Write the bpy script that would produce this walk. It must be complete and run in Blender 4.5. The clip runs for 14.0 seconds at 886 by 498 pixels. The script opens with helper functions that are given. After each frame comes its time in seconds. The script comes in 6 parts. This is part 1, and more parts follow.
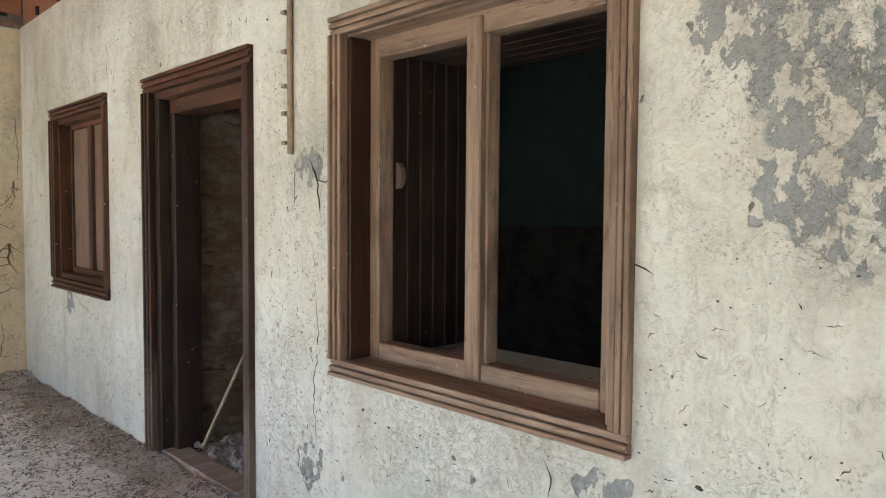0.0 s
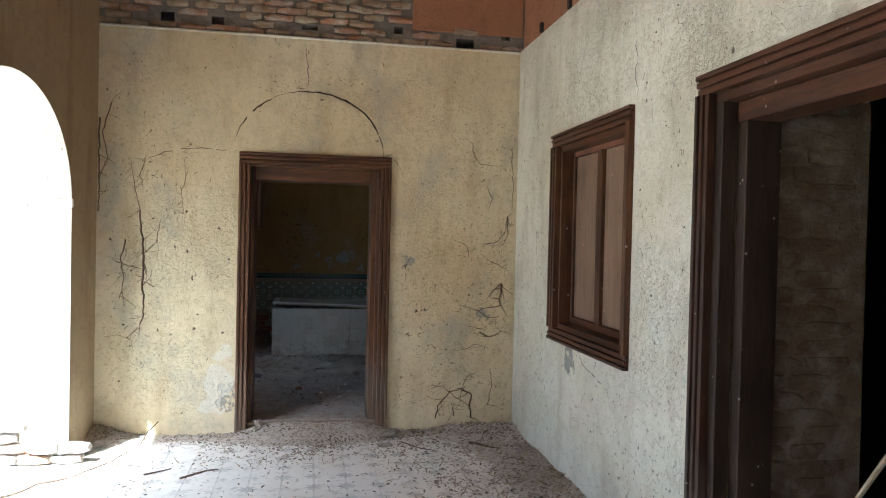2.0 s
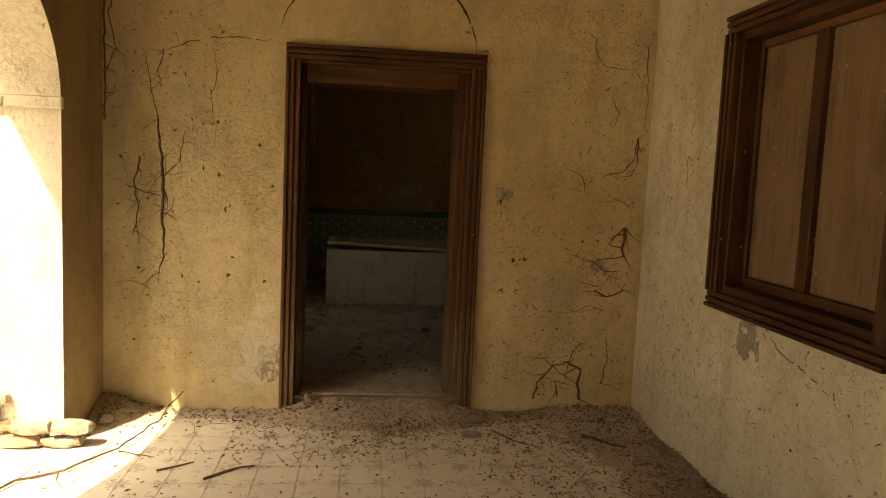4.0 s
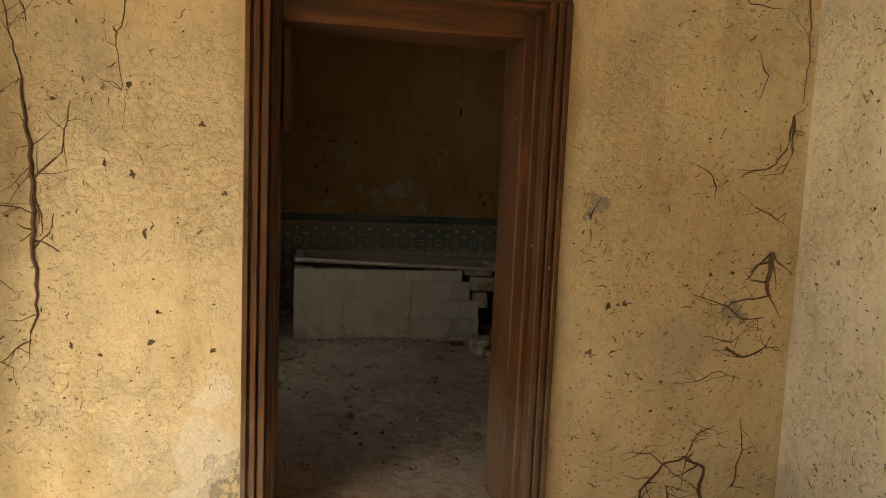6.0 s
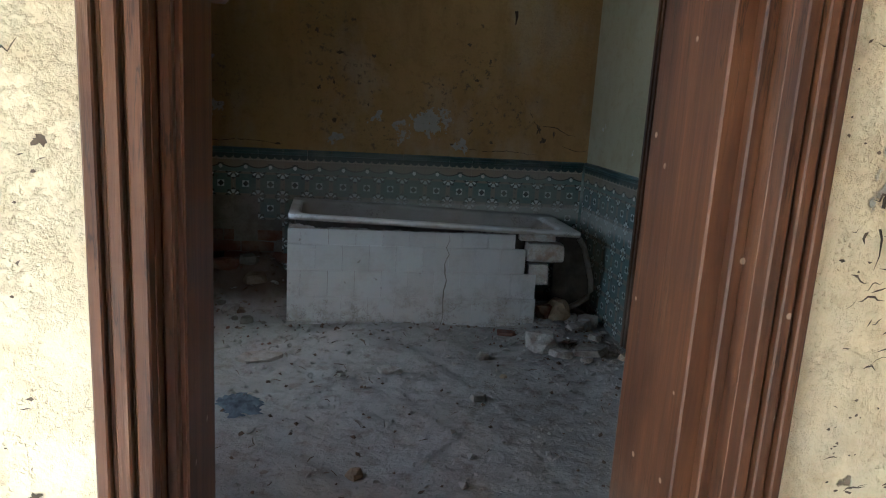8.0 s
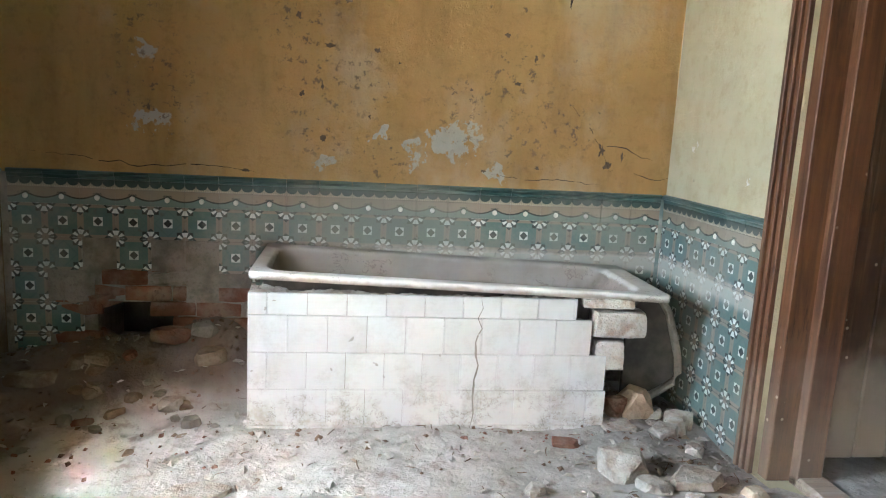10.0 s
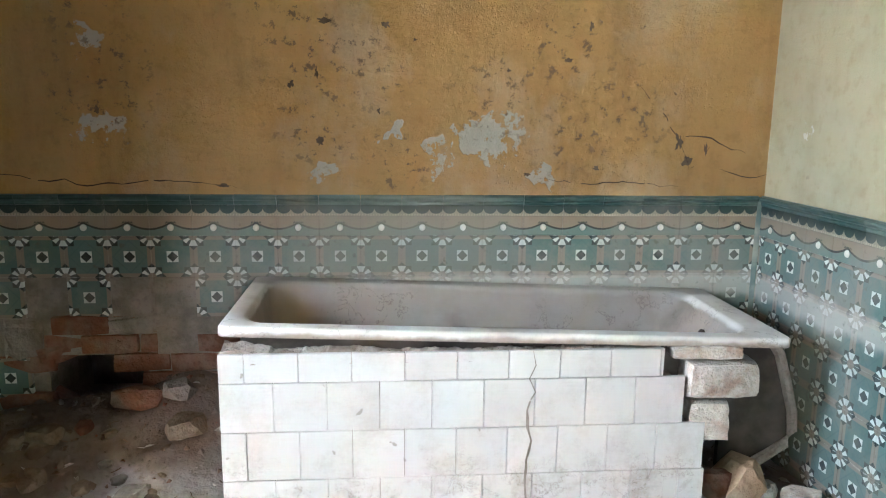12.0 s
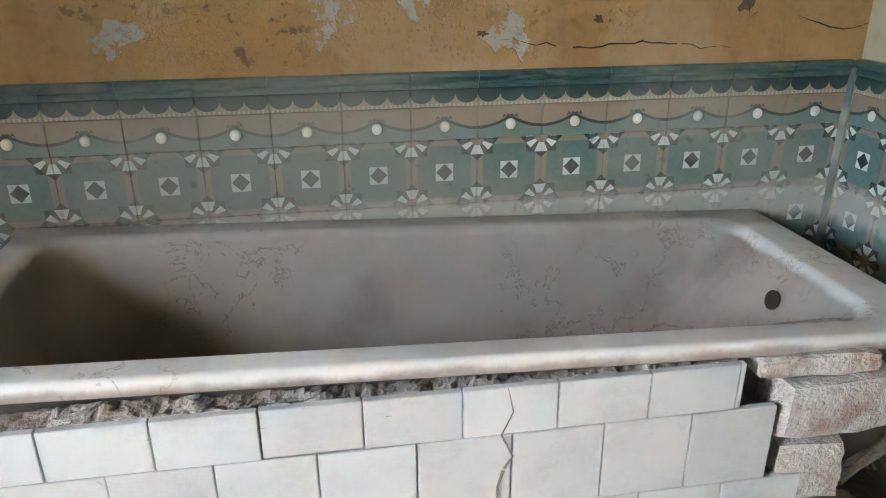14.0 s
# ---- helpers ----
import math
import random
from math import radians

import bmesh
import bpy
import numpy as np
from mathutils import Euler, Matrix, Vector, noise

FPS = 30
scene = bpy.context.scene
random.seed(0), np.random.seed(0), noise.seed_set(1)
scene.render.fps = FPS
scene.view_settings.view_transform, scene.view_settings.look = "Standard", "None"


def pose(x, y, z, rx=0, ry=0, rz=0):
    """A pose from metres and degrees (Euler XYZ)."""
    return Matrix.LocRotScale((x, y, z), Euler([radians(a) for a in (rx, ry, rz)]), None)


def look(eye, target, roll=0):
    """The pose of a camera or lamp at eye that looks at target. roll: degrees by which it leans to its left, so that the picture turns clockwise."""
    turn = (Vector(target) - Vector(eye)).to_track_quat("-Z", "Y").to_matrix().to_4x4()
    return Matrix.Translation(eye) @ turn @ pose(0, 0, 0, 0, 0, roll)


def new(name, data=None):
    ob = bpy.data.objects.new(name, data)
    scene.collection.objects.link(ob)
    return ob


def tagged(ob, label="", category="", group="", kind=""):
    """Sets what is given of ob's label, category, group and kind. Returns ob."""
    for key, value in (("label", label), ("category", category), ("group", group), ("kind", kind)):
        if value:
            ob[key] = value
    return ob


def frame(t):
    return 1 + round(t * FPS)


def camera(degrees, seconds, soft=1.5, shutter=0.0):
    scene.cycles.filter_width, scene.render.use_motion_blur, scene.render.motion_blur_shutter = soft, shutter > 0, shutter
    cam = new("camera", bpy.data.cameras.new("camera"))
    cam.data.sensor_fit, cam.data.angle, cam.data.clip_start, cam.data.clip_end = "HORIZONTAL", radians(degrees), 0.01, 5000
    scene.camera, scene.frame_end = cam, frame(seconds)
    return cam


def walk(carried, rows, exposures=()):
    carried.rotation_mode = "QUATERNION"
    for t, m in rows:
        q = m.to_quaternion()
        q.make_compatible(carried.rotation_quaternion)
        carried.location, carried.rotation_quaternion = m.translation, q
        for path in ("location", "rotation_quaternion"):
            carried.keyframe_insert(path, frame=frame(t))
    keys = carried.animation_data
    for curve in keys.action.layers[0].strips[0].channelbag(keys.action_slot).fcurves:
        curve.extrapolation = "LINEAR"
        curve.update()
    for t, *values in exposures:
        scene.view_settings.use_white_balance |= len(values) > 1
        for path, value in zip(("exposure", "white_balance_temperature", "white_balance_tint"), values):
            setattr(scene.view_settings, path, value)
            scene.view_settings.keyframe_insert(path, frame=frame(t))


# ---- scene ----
BATH = (0.06, -0.045, -0.094)   # the bathroom is laid out about its own origin, set here against the porch
cam = camera(63.4, 14.0, 1.1)
PATH = [
    (0, (-0.205, 0.152, 1.493), (1.173, 1.599, 1.394), 0.4),
    (0.5, (-0.124, 0.541, 1.524), (1.061, 2.15, 1.441), 1.0),
    (1, (-0.115, 0.938, 1.501), (0.833, 2.697, 1.421), 1.2),
    (1.5, (-0.144, 1.314, 1.566), (0.569, 3.182, 1.526), 1.4),
    (2, (-0.14, 1.703, 1.567), (0.219, 3.67, 1.535), 1.3),
    (2.5, (-0.147, 2.016, 1.57), (0.078, 4.003, 1.54), 1.8),
    (3, (-0.158, 2.364, 1.52), (0.022, 4.354, 1.437), 2.4),
    (3.2, (-0.161, 2.5, 1.502), (0.007, 4.489, 1.373), 2.5),
    (5.3, (-0.416, 4.19, 1.457), (-0.081, 6.149, 1.234), 2.4),
    (5.5, (-0.44, 4.359, 1.471), (-0.109, 6.318, 1.25), 2.2),
    (6, (-0.465, 4.783, 1.475), (-0.102, 6.738, 1.258), 2.4),
    (6.5, (-0.454, 5.157, 1.469), (-0.087, 7.108, 1.228), 2.3),
    (7, (-0.406, 5.566, 1.465), (-0.088, 7.519, 1.18), 2.7),
    (7.5, (-0.391, 5.971, 1.436), (-0.058, 7.909, 1.068), 3.8),
    (8, (-0.354, 6.301, 1.458), (-0.04, 8.231, 1.041), 3.4),
    (8.5, (-0.271, 6.718, 1.373), (0.013, 8.657, 0.976), 3.1),
    (9, (-0.27, 7.014, 1.373), (0.017, 8.96, 1.012), 3.4),
    (9.2, (-0.268, 7.148, 1.378), (0.031, 9.097, 1.043), 3.3),
    (11.3, (-0.087, 8.056, 1.318), (0.042, 10.007, 0.9), 1.4),
    (11.5, (-0.104, 8.149, 1.339), (0.024, 10.095, 0.897), 0.9),
    (12, (-0.112, 8.309, 1.367), (0.052, 10.268, 0.998), 0.7),
    (12.5, (-0.052, 8.581, 1.374), (0.129, 10.54, 1.011), 0.3),
    (13, (0.012, 8.839, 1.336), (0.21, 10.763, 0.827), 0.6),
    (13.5, (0.025, 9.141, 1.295), (0.296, 10.991, 0.584), 0.8),
    (14, (0.076, 9.375, 1.299), (0.371, 11.206, 0.551), -0.4),
]
EXPOSURES = [(0.0, 2.57, 4850, 0), (0.5, 2.94, 4850, 0), (1.0, 3.02, 4850, -1), (1.5, 2.92, 4850, -2), (2.0, 2.35, 4800, -2), (2.5, 1.53, 5300, 1), (3.0, 1.2, 6800, 3), (3.2, 1.2, 7500, 4), (5.3, 1.05, 15000, 6), (5.8, 1.58, 11200, 6),
             (6.0, 2.02, 8300, 4), (6.5, 2.72, 5600, 1), (7.0, 2.95, 4800, -2), (7.5, 2.85, 4600, -3), (8.0, 3.4, 4700, -3), (8.5, 4.77, 5300, 0), (9.0, 5.87, 5400, 0), (11.3, 6.5, 5000, -1), (12.0, 6.45, 5200, 0), (12.5, 6.6, 5300, 0), (13.0, 6.55, 5300, 0), (13.5, 6.2, 5300, 0), (14.0, 6.05, 5300, 0)]
walk(cam, [(t, look(eye, target, roll)) for t, eye, target, roll in PATH], EXPOSURES)

# ---- world, sun, exposure ----
world = bpy.data.worlds.new("world")
scene.world = world
world.use_nodes = True
wt = world.node_tree
sky = wt.nodes.new("ShaderNodeTexSky")
sky.sky_type, sky.sun_disc = "NISHITA", False
SUN_ELEV, SUN_X, SUN_Y = radians(56), 0.57, 0.82
sky.sun_elevation, sky.sun_rotation = SUN_ELEV, math.atan2(-SUN_X, -SUN_Y)
sky.air_density, sky.dust_density = 0.5, 9.0
wt.links.new(sky.outputs[0], wt.nodes["Background"].inputs[0])
wt.nodes["Background"].inputs[1].default_value = 0.15
sun = new("sun", bpy.data.lights.new("sun", "SUN"))
sun.data.energy, sun.data.angle, sun.data.color = 5.0, radians(0.5), (1.0, 0.94, 0.84)
ce = math.cos(SUN_ELEV)
sun.matrix_world = look((0, 0, 20), (SUN_X * ce * 10, SUN_Y * ce * 10, 20 - 10 * math.sin(SUN_ELEV)))

# sky light through the bathroom window
window_light = new("window_light", bpy.data.lights.new("window_light", "AREA"))
window_light.data.shape, window_light.data.size, window_light.data.size_y = "RECTANGLE", 0.7, 0.75
window_light.data.spread = radians(108)
window_light.data.energy, window_light.data.color = 0.75, (0.93, 0.96, 1.0)
window_light.matrix_world = Matrix.Translation(BATH) @ look((-2.38, 9.22, 1.82), (0.1, 9.68, 1.3))


# ---- material helpers ----
ROOM_MATERIALS = ("ochre_plaster", "pale_plaster", "bath_dirt", "white_glazed_tile", "patterned_tile", "garland_tile", "scallop_tile", "cap_tile")


class Nodes:
    """A material's node tree, with short names for the nodes used here."""

    def __init__(self, name, rough=0.9, spec=0.3):
        self.mat = bpy.data.materials.new(name)
        self.mat.use_nodes = True
        self.t = self.mat.node_tree
        self.bsdf = self.t.nodes["Principled BSDF"]
        self.put(self.bsdf, "Roughness", rough)
        self.put(self.bsdf, "Specular IOR Level", spec)
        self.obj = self.t.nodes.new("ShaderNodeTexCoord").outputs["Object"]
        self.geo = self.t.nodes.new("ShaderNodeNewGeometry")
        self.pos = self.geo.outputs["Position"]
        if name in ROOM_MATERIALS:
            self.pos = self.v("SUBTRACT", self.pos, BATH)
        self.island = self.geo.outputs["Random Per Island"]
        self.rand = self.t.nodes.new("ShaderNodeObjectInfo").outputs["Random"]

    def put(self, n, key, v):
        if isinstance(v, bpy.types.NodeSocket):
            self.t.links.new(v, n.inputs[key])
        elif v is not None:
            if isinstance(v, tuple) and len(v) == 3 and n.inputs[key].type == "RGBA":
                v = (*v, 1)
            n.inputs[key].default_value = v

    def noise(self, scale, detail=4, vec=None, rough=0.55, warp=0.0):
        n = self.t.nodes.new("ShaderNodeTexNoise")
        for k, v in (("Vector", self.pos if vec is None else vec), ("Scale", scale), ("Detail", detail), ("Roughness", rough), ("Distortion", warp)):
            self.put(n, k, v)
        return n.outputs["Fac"]

    def noise_col(self, scale, detail=3, vec=None):
        n = self.t.nodes.new("ShaderNodeTexNoise")
        for k, v in (("Vector", self.pos if vec is None else vec), ("Scale", scale), ("Detail", detail)):
            self.put(n, k, v)
        return n.outputs["Color"]

    def voro(self, scale, vec=None, edge=False):
        n = self.t.nodes.new("ShaderNodeTexVoronoi")
        n.feature = "DISTANCE_TO_EDGE" if edge else "F1"
        self.put(n, "Vector", self.pos if vec is None else vec)
        self.put(n, "Scale", scale)
        return n.outputs["Distance"]

    def m(self, op, a, b=0.5, c=None):
        n = self.t.nodes.new("ShaderNodeMath")
        n.operation = op
        self.put(n, 0, a), self.put(n, 1, b)
        if c is not None:
            self.put(n, 2, c)
        return n.outputs[0]

    def v(self, op, a, b=None):
        n = self.t.nodes.new("ShaderNodeVectorMath")
        n.operation = op
        self.put(n, 0, a), self.put(n, 1, b)
        return n.outputs["Value" if op in ("LENGTH", "DISTANCE") else 0]

    def step(self, x, lo, hi, a=0.0, b=1.0):
        n = self.t.nodes.new("ShaderNodeMapRange")
        n.interpolation_type = "SMOOTHSTEP"
        for k, val in ((0, x), (1, lo), (2, hi), (3, a), (4, b)):
            self.put(n, k, val)
        return n.outputs[0]

    def mix(self, f, a, b):
        n = self.t.nodes.new("ShaderNodeMix")
        n.data_type = "RGBA"
        self.put(n, 0, f), self.put(n, 6, a), self.put(n, 7, b)
        return n.outputs[2]

    def xyz(self, vec):
        n = self.t.nodes.new("ShaderNodeSeparateXYZ")
        self.put(n, 0, vec)
        return n.outputs

    def warped(self, amount, scale, vec=None):
        vec = self.pos if vec is None else vec
        d = self.v("MULTIPLY", self.v("SUBTRACT", self.noise_col(scale, 3, vec), (0.5, 0.5, 0.5)), (amount,) * 3)
        return self.v("ADD", vec, d)

    def spots(self, places, edge=0.06, scale=9.0):
        """A mask that is 1 inside ragged patches: (x, y, z, radius)."""
        w = self.warped(0.25, scale)
        total = None
        for x, y, z, r in places:
            d = self.step(self.m("DIVIDE", self.v("DISTANCE", w, (x, y, z)), r), 1.0 + edge, 1.0 - edge)
            total = d if total is None else self.m("MAXIMUM", total, d)
        return total

    def done(self, colour, height=None, strength=0.6, dist=0.01, rough=None, metal=None):
        self.put(self.bsdf, "Base Color", colour)
        if rough is not None:
            self.put(self.bsdf, "Roughness", rough)
        if metal is not None:
            self.put(self.bsdf, "Metallic", metal)
        if height is not None:
            b = self.t.nodes.new("ShaderNodeBump")
            self.put(b, "Strength", strength), self.put(b, "Distance", dist), self.put(b, "Height", height)
            self.put(self.bsdf, "Normal", b.outputs[0])
        return self.mat


def plaster(name, base, light, stain, under, places=(), peel=0.70, grime=0.5, flecks=1.0, pits=(), lines=1.0, grey=0.0, relief=1.0, pit_size=(17, 0.8, 0.55), scraped=()):
    n = Nodes(name, 0.92, 0.2)
    tall = n.v("MULTIPLY", n.pos, (1.0, 1.0, 0.22))
    big, mid, fine, grit = n.noise(0.9, 5), n.noise(6, 7), n.noise(45, 5), n.noise(150, 3)
    streak = n.noise(5, 6, tall)
    col = n.mix(n.step(big, 0.3, 0.7), base, light)
    col = n.mix(n.m("MULTIPLY", n.step(streak, 0.48, 0.75), grime), col, stain)
    col = n.mix(n.m("MULTIPLY", n.step(mid, 0.5, 0.8), 0.4), col, stain)
    col = n.mix(n.m("MULTIPLY", n.step(n.noise(17, 6, None, 0.7), 0.5, 0.66), 0.3), col, stain)
    col = n.mix(n.m("MULTIPLY", n.step(fine, 0.35, 0.7), 0.2), col, light)
    if grey:
        col = n.mix(n.m("MULTIPLY", n.step(n.noise(2.4, 7, n.v("MULTIPLY", n.pos, (1, 1, 0.7)), 0.62), 0.5, 0.7), grey), col, (0.4, 0.365, 0.29))
    flake = n.m("MULTIPLY", n.step(n.noise(7, 8, n.v("MULTIPLY", n.pos, (1, 1, 0.6)), 0.7, 0.6), peel, peel + 0.02), n.step(n.noise(1.1, 3), 0.45, 0.6))
    if places:
        spot = n.m("MULTIPLY", n.spots(places), n.step(n.noise(13, 8, n.v("MULTIPLY", n.pos, (1, 1.15, 0.85)), 0.72), 0.485, 0.505))
        flake = n.m("MAXIMUM", flake, spot)
    col = n.mix(flake, col, n.mix(n.noise(14, 6), under, tuple(0.72 * c for c in under)))
    if scraped:
        col = n.mix(n.m("MULTIPLY", n.spots(scraped, 0.04, 6.0), 0.6), col, n.mix(n.noise(9, 6), (0.7, 0.66, 0.56), (0.8, 0.77, 0.7)))
    # lifted paint: ragged lines where layers end
    patchy = n.noise(1.9, 4)
    layer = n.noise(4.2, 9, n.v("MULTIPLY", n.pos, (1, 1, 0.8)), 0.72)
    broken = n.step(n.noise(21, 4), 0.47, 0.53)
    edge = n.m("MULTIPLY", broken, n.step(n.m("ABSOLUTE", n.m("SUBTRACT", layer, 0.53)), 0.0055, 0.0))
    edge = n.m("MULTIPLY", edge, n.step(patchy, 0.46, 0.58))
    layer2 = n.noise(11, 8, n.v("MULTIPLY", n.pos, (1, 1, 0.5)), 0.7)
    edge2 = n.m("MULTIPLY", n.m("SUBTRACT", 1.0, broken), n.step(n.m("ABSOLUTE", n.m("SUBTRACT", layer2, 0.56)), 0.007, 0.0))
    edge2 = n.m("MULTIPLY", edge2, n.step(n.noise(2.7, 4), 0.48, 0.62))
    fleck = n.m("MULTIPLY", n.step(n.noise(26, 8, n.v("MULTIPLY", n.pos, (1, 1, 0.45)), 0.75), 0.665, 0.7), n.step(patchy, 0.36, 0.6))
    pit = n.m("MULTIPLY", n.step(n.voro(6.5, n.warped(0.05, 30)), 0.085, 0.05), n.step(n.noise(3.0, 2), 0.52, 0.56))
    if pits:
        pit = n.m("MAXIMUM", pit, n.m("MULTIPLY", n.spots(pits, 0.5), n.step(n.noise(pit_size[0], 7, n.v("MULTIPLY", n.pos, (1, 1, pit_size[1])), 0.74), pit_size[2], pit_size[2] + 0.035)))
    dark = n.m("MAXIMUM", n.m("MAXIMUM", n.m("MULTIPLY", edge, 0.3 * lines), n.m("MULTIPLY", edge2, 0.26 * lines)), n.m("MAXIMUM", pit, n.m("MULTIPLY", fleck, 0.28)))
    lip = n.m("MULTIPLY", n.step(n.m("ABSOLUTE", n.m("SUBTRACT", n.noise(36, 7, n.v("MULTIPLY", n.pos, (1, 1, 1.25)), 0.68), 0.54)), 0.012, 0.0), n.step(n.noise(3.1, 4), 0.5, 0.64))
    dark = n.m("MAXIMUM", dark, n.m("MULTIPLY", lip, 0.16 * lines))
    col = n.mix(n.m("MULTIPLY", dark, 0.78 * flecks), col, (0.11, 0.08, 0.055))
    h = n.m("ADD", n.m("MULTIPLY", mid, 0.4), n.m("ADD", n.m("MULTIPLY", fine, 0.2), n.m("MULTIPLY", grit, 0.06)))
    h = n.m("ADD", h, n.m("ADD", n.m("MULTIPLY", n.step(layer, 0.5, 0.56), 0.08), n.m("MULTIPLY", n.step(layer2, 0.53, 0.59), 0.06)))
    crusty = n.noise(36, 7, n.v("MULTIPLY", n.pos, (1, 1, 1.25)), 0.68)
    crust = n.m("MULTIPLY", n.step(crusty, 0.46, 0.62), n.step(n.noise(1.6, 4), 0.42, 0.6))
    h = n.m("ADD", h, n.m("MULTIPLY", crust, 0.18))
    # fine pock marks where the wash has blistered
    pock = n.m("MULTIPLY", n.step(n.voro(70, n.warped(0.02, 60)), 0.32, 0.16), n.step(n.noise(5.5, 4), 0.5, 0.62))
    h = n.m("SUBTRACT", h, n.m("MULTIPLY", pock, 0.22))
    h = n.m("SUBTRACT", n.m("SUBTRACT", h, n.m("MULTIPLY", dark, 0.45)), n.m("MULTIPLY", flake, 0.3))
    return n.done(col, h, 0.85 * relief, 0.022)


def wood(name, dark, light, worn, wear=0.62, rough=0.55, axis=2, dust=0.0):
    n = Nodes(name, rough, 0.35)
    sc = [26.0, 26.0, 26.0]
    sc[axis] = 1.6
    grain = n.noise(1.0, 6, n.v("MULTIPLY", n.pos, tuple(sc)), 0.65, 0.4)
    col = n.mix(n.step(grain, 0.3, 0.72), dark, light)
    rub = n.step(n.noise(3.2, 6, n.v("MULTIPLY", n.pos, tuple(s / 9 for s in sc)), 0.65), wear, wear + 0.16)
    col = n.mix(n.m("MULTIPLY", rub, 0.8), col, worn)
    stain = n.step(n.noise(1.0, 6, n.v("MULTIPLY", n.pos, tuple(s / 6 if s > 2 else s for s in sc)), 0.6), 0.5, 0.68)
    col = n.mix(n.m("MULTIPLY", stain, 0.6), col, tuple(0.4 * c for c in dark))
    check = n.m("MULTIPLY", n.step(n.m("ABSOLUTE", n.m("SUBTRACT", n.noise(1.3, 5, n.v("MULTIPLY", n.pos, tuple(sc)), 0.6), 0.5)), 0.018, 0.0), n.step(n.noise(4.0, 3), 0.46, 0.56))
    col = n.mix(n.m("MULTIPLY", check, 0.7), col, tuple(0.25 * c for c in dark))
    chip = n.m("MULTIPLY", n.step(n.voro(17), 0.13, 0.08), n.step(n.noise(6, 2), 0.54, 0.6))
    col = n.mix(n.m("MULTIPLY", chip, 0.6), col, (0.55, 0.47, 0.38))
    if dust:
        z = n.xyz(n.pos)[2]
        low = n.m("MULTIPLY", n.step(n.m("ADD", z, n.m("MULTIPLY", n.noise(6, 4), 0.5)), 1.0, 0.55), dust)
        col = n.mix(low, col, (0.34, 0.27, 0.2))
    return n.done(col, n.m("ADD", n.m("MULTIPLY", grain, 0.6), n.m("MULTIPLY", rub, 0.3)), 0.45, 0.006)


def masonry(name, a, b, c, scale=8.0, rough=0.95):
    """Brick, stone and mortar: a tone for each piece, grain and dust."""
    n = Nodes(name, rough, 0.15)
    col = n.mix(n.rand, a, b)
    col = n.mix(n.step(n.noise(scale, 6), 0.42, 0.68), col, c)
    col = n.mix(n.m("MULTIPLY", n.step(n.noise(scale * 6, 4), 0.5, 0.7), 0.4), col, tuple(0.5 * x for x in b))
    h = n.m("ADD", n.noise(scale * 1.5, 6), n.m("MULTIPLY", n.noise(scale * 9, 4), 0.4))
    return n.done(col, h, 0.8, 0.02)


def dirt(name, a, b, c, scale=3.0, soil=()):
    n = Nodes(name, 0.97, 0.1)
    col = n.mix(n.step(n.noise(scale * 0.4, 5), 0.35, 0.65), a, b)
    col = n.mix(n.m("MULTIPLY", n.step(n.noise(scale * 4, 7, None, 0.7), 0.5, 0.68), 0.7), col, c)
    # brown soil spots, darkened further to take in the shade lying on them
    if soil:
        col = n.mix(n.m("MULTIPLY", n.spots(soil, 0.25, 5.0), 0.85), col, (0.12, 0.08, 0.055))
    speck = n.m("MULTIPLY", n.step(n.voro(38), 0.2, 0.12), n.step(n.noise(9, 3), 0.48, 0.6))
    col = n.mix(n.m("MULTIPLY", speck, 0.22), col, tuple(0.35 * x for x in c))
    h = n.m("ADD", n.noise(scale * 5, 8, None, 0.62), n.m("MULTIPLY", n.noise(70, 4), 0.2))
    h = n.m("ADD", h, n.m("MULTIPLY", n.noise(7, 6, None, 0.6), 0.9))
    return n.done(col, n.m("ADD", h, n.m("MULTIPLY", speck, 0.2)), 0.6, 0.03)


def plain(name, a, b, rough=0.8, scale=12.0, metal=0.0, spec=0.3):
    n = Nodes(name, rough, spec)
    return n.done(n.mix(n.step(n.noise(scale, 5), 0.35, 0.7), a, b), n.noise(scale * 4, 4), 0.3, 0.006, metal=metal)


PEELED = [(1.51, 0.82, 1.98, 0.24), (1.51, 0.45, 1.72, 0.4), (1.51, 0.2, 2.1, 0.5), (1.51, 0.75, 1.55, 0.14), (1.51, 0.8, 2.3, 0.26), (1.51, 0.4, 1.38, 0.14)]
CREAM = plaster("cream_plaster", (0.66, 0.62, 0.49), (0.8, 0.78, 0.69), (0.45, 0.38, 0.27), (0.38, 0.37, 0.33),
                PEELED + [(1.51, 2.8, 1.7, 0.09), (1.51, 2.78, 0.4, 0.1), (1.51, 6.1, 0.78, 0.1), (1.51, 1.3, 0.7, 0.08)], 0.7, 0.5, 1.0,
                [(1.51, 6.9, 0.6, 0.5), (1.51, 6.9, 1.7, 0.45), (1.51, 5.0, 1.1, 0.35), (1.51, 2.9, 1.1, 0.4), (1.51, 2.85, 0.5, 0.3), (1.51, 5.0, 0.4, 0.4), (1.51, 3.1, 2.0, 0.25)], 0.4, 0.3, 1.0, (34, 1.3, 0.61), [(1.51, 6.45, 0.55, 0.14), (1.51, 6.2, 0.45, 0.1)])
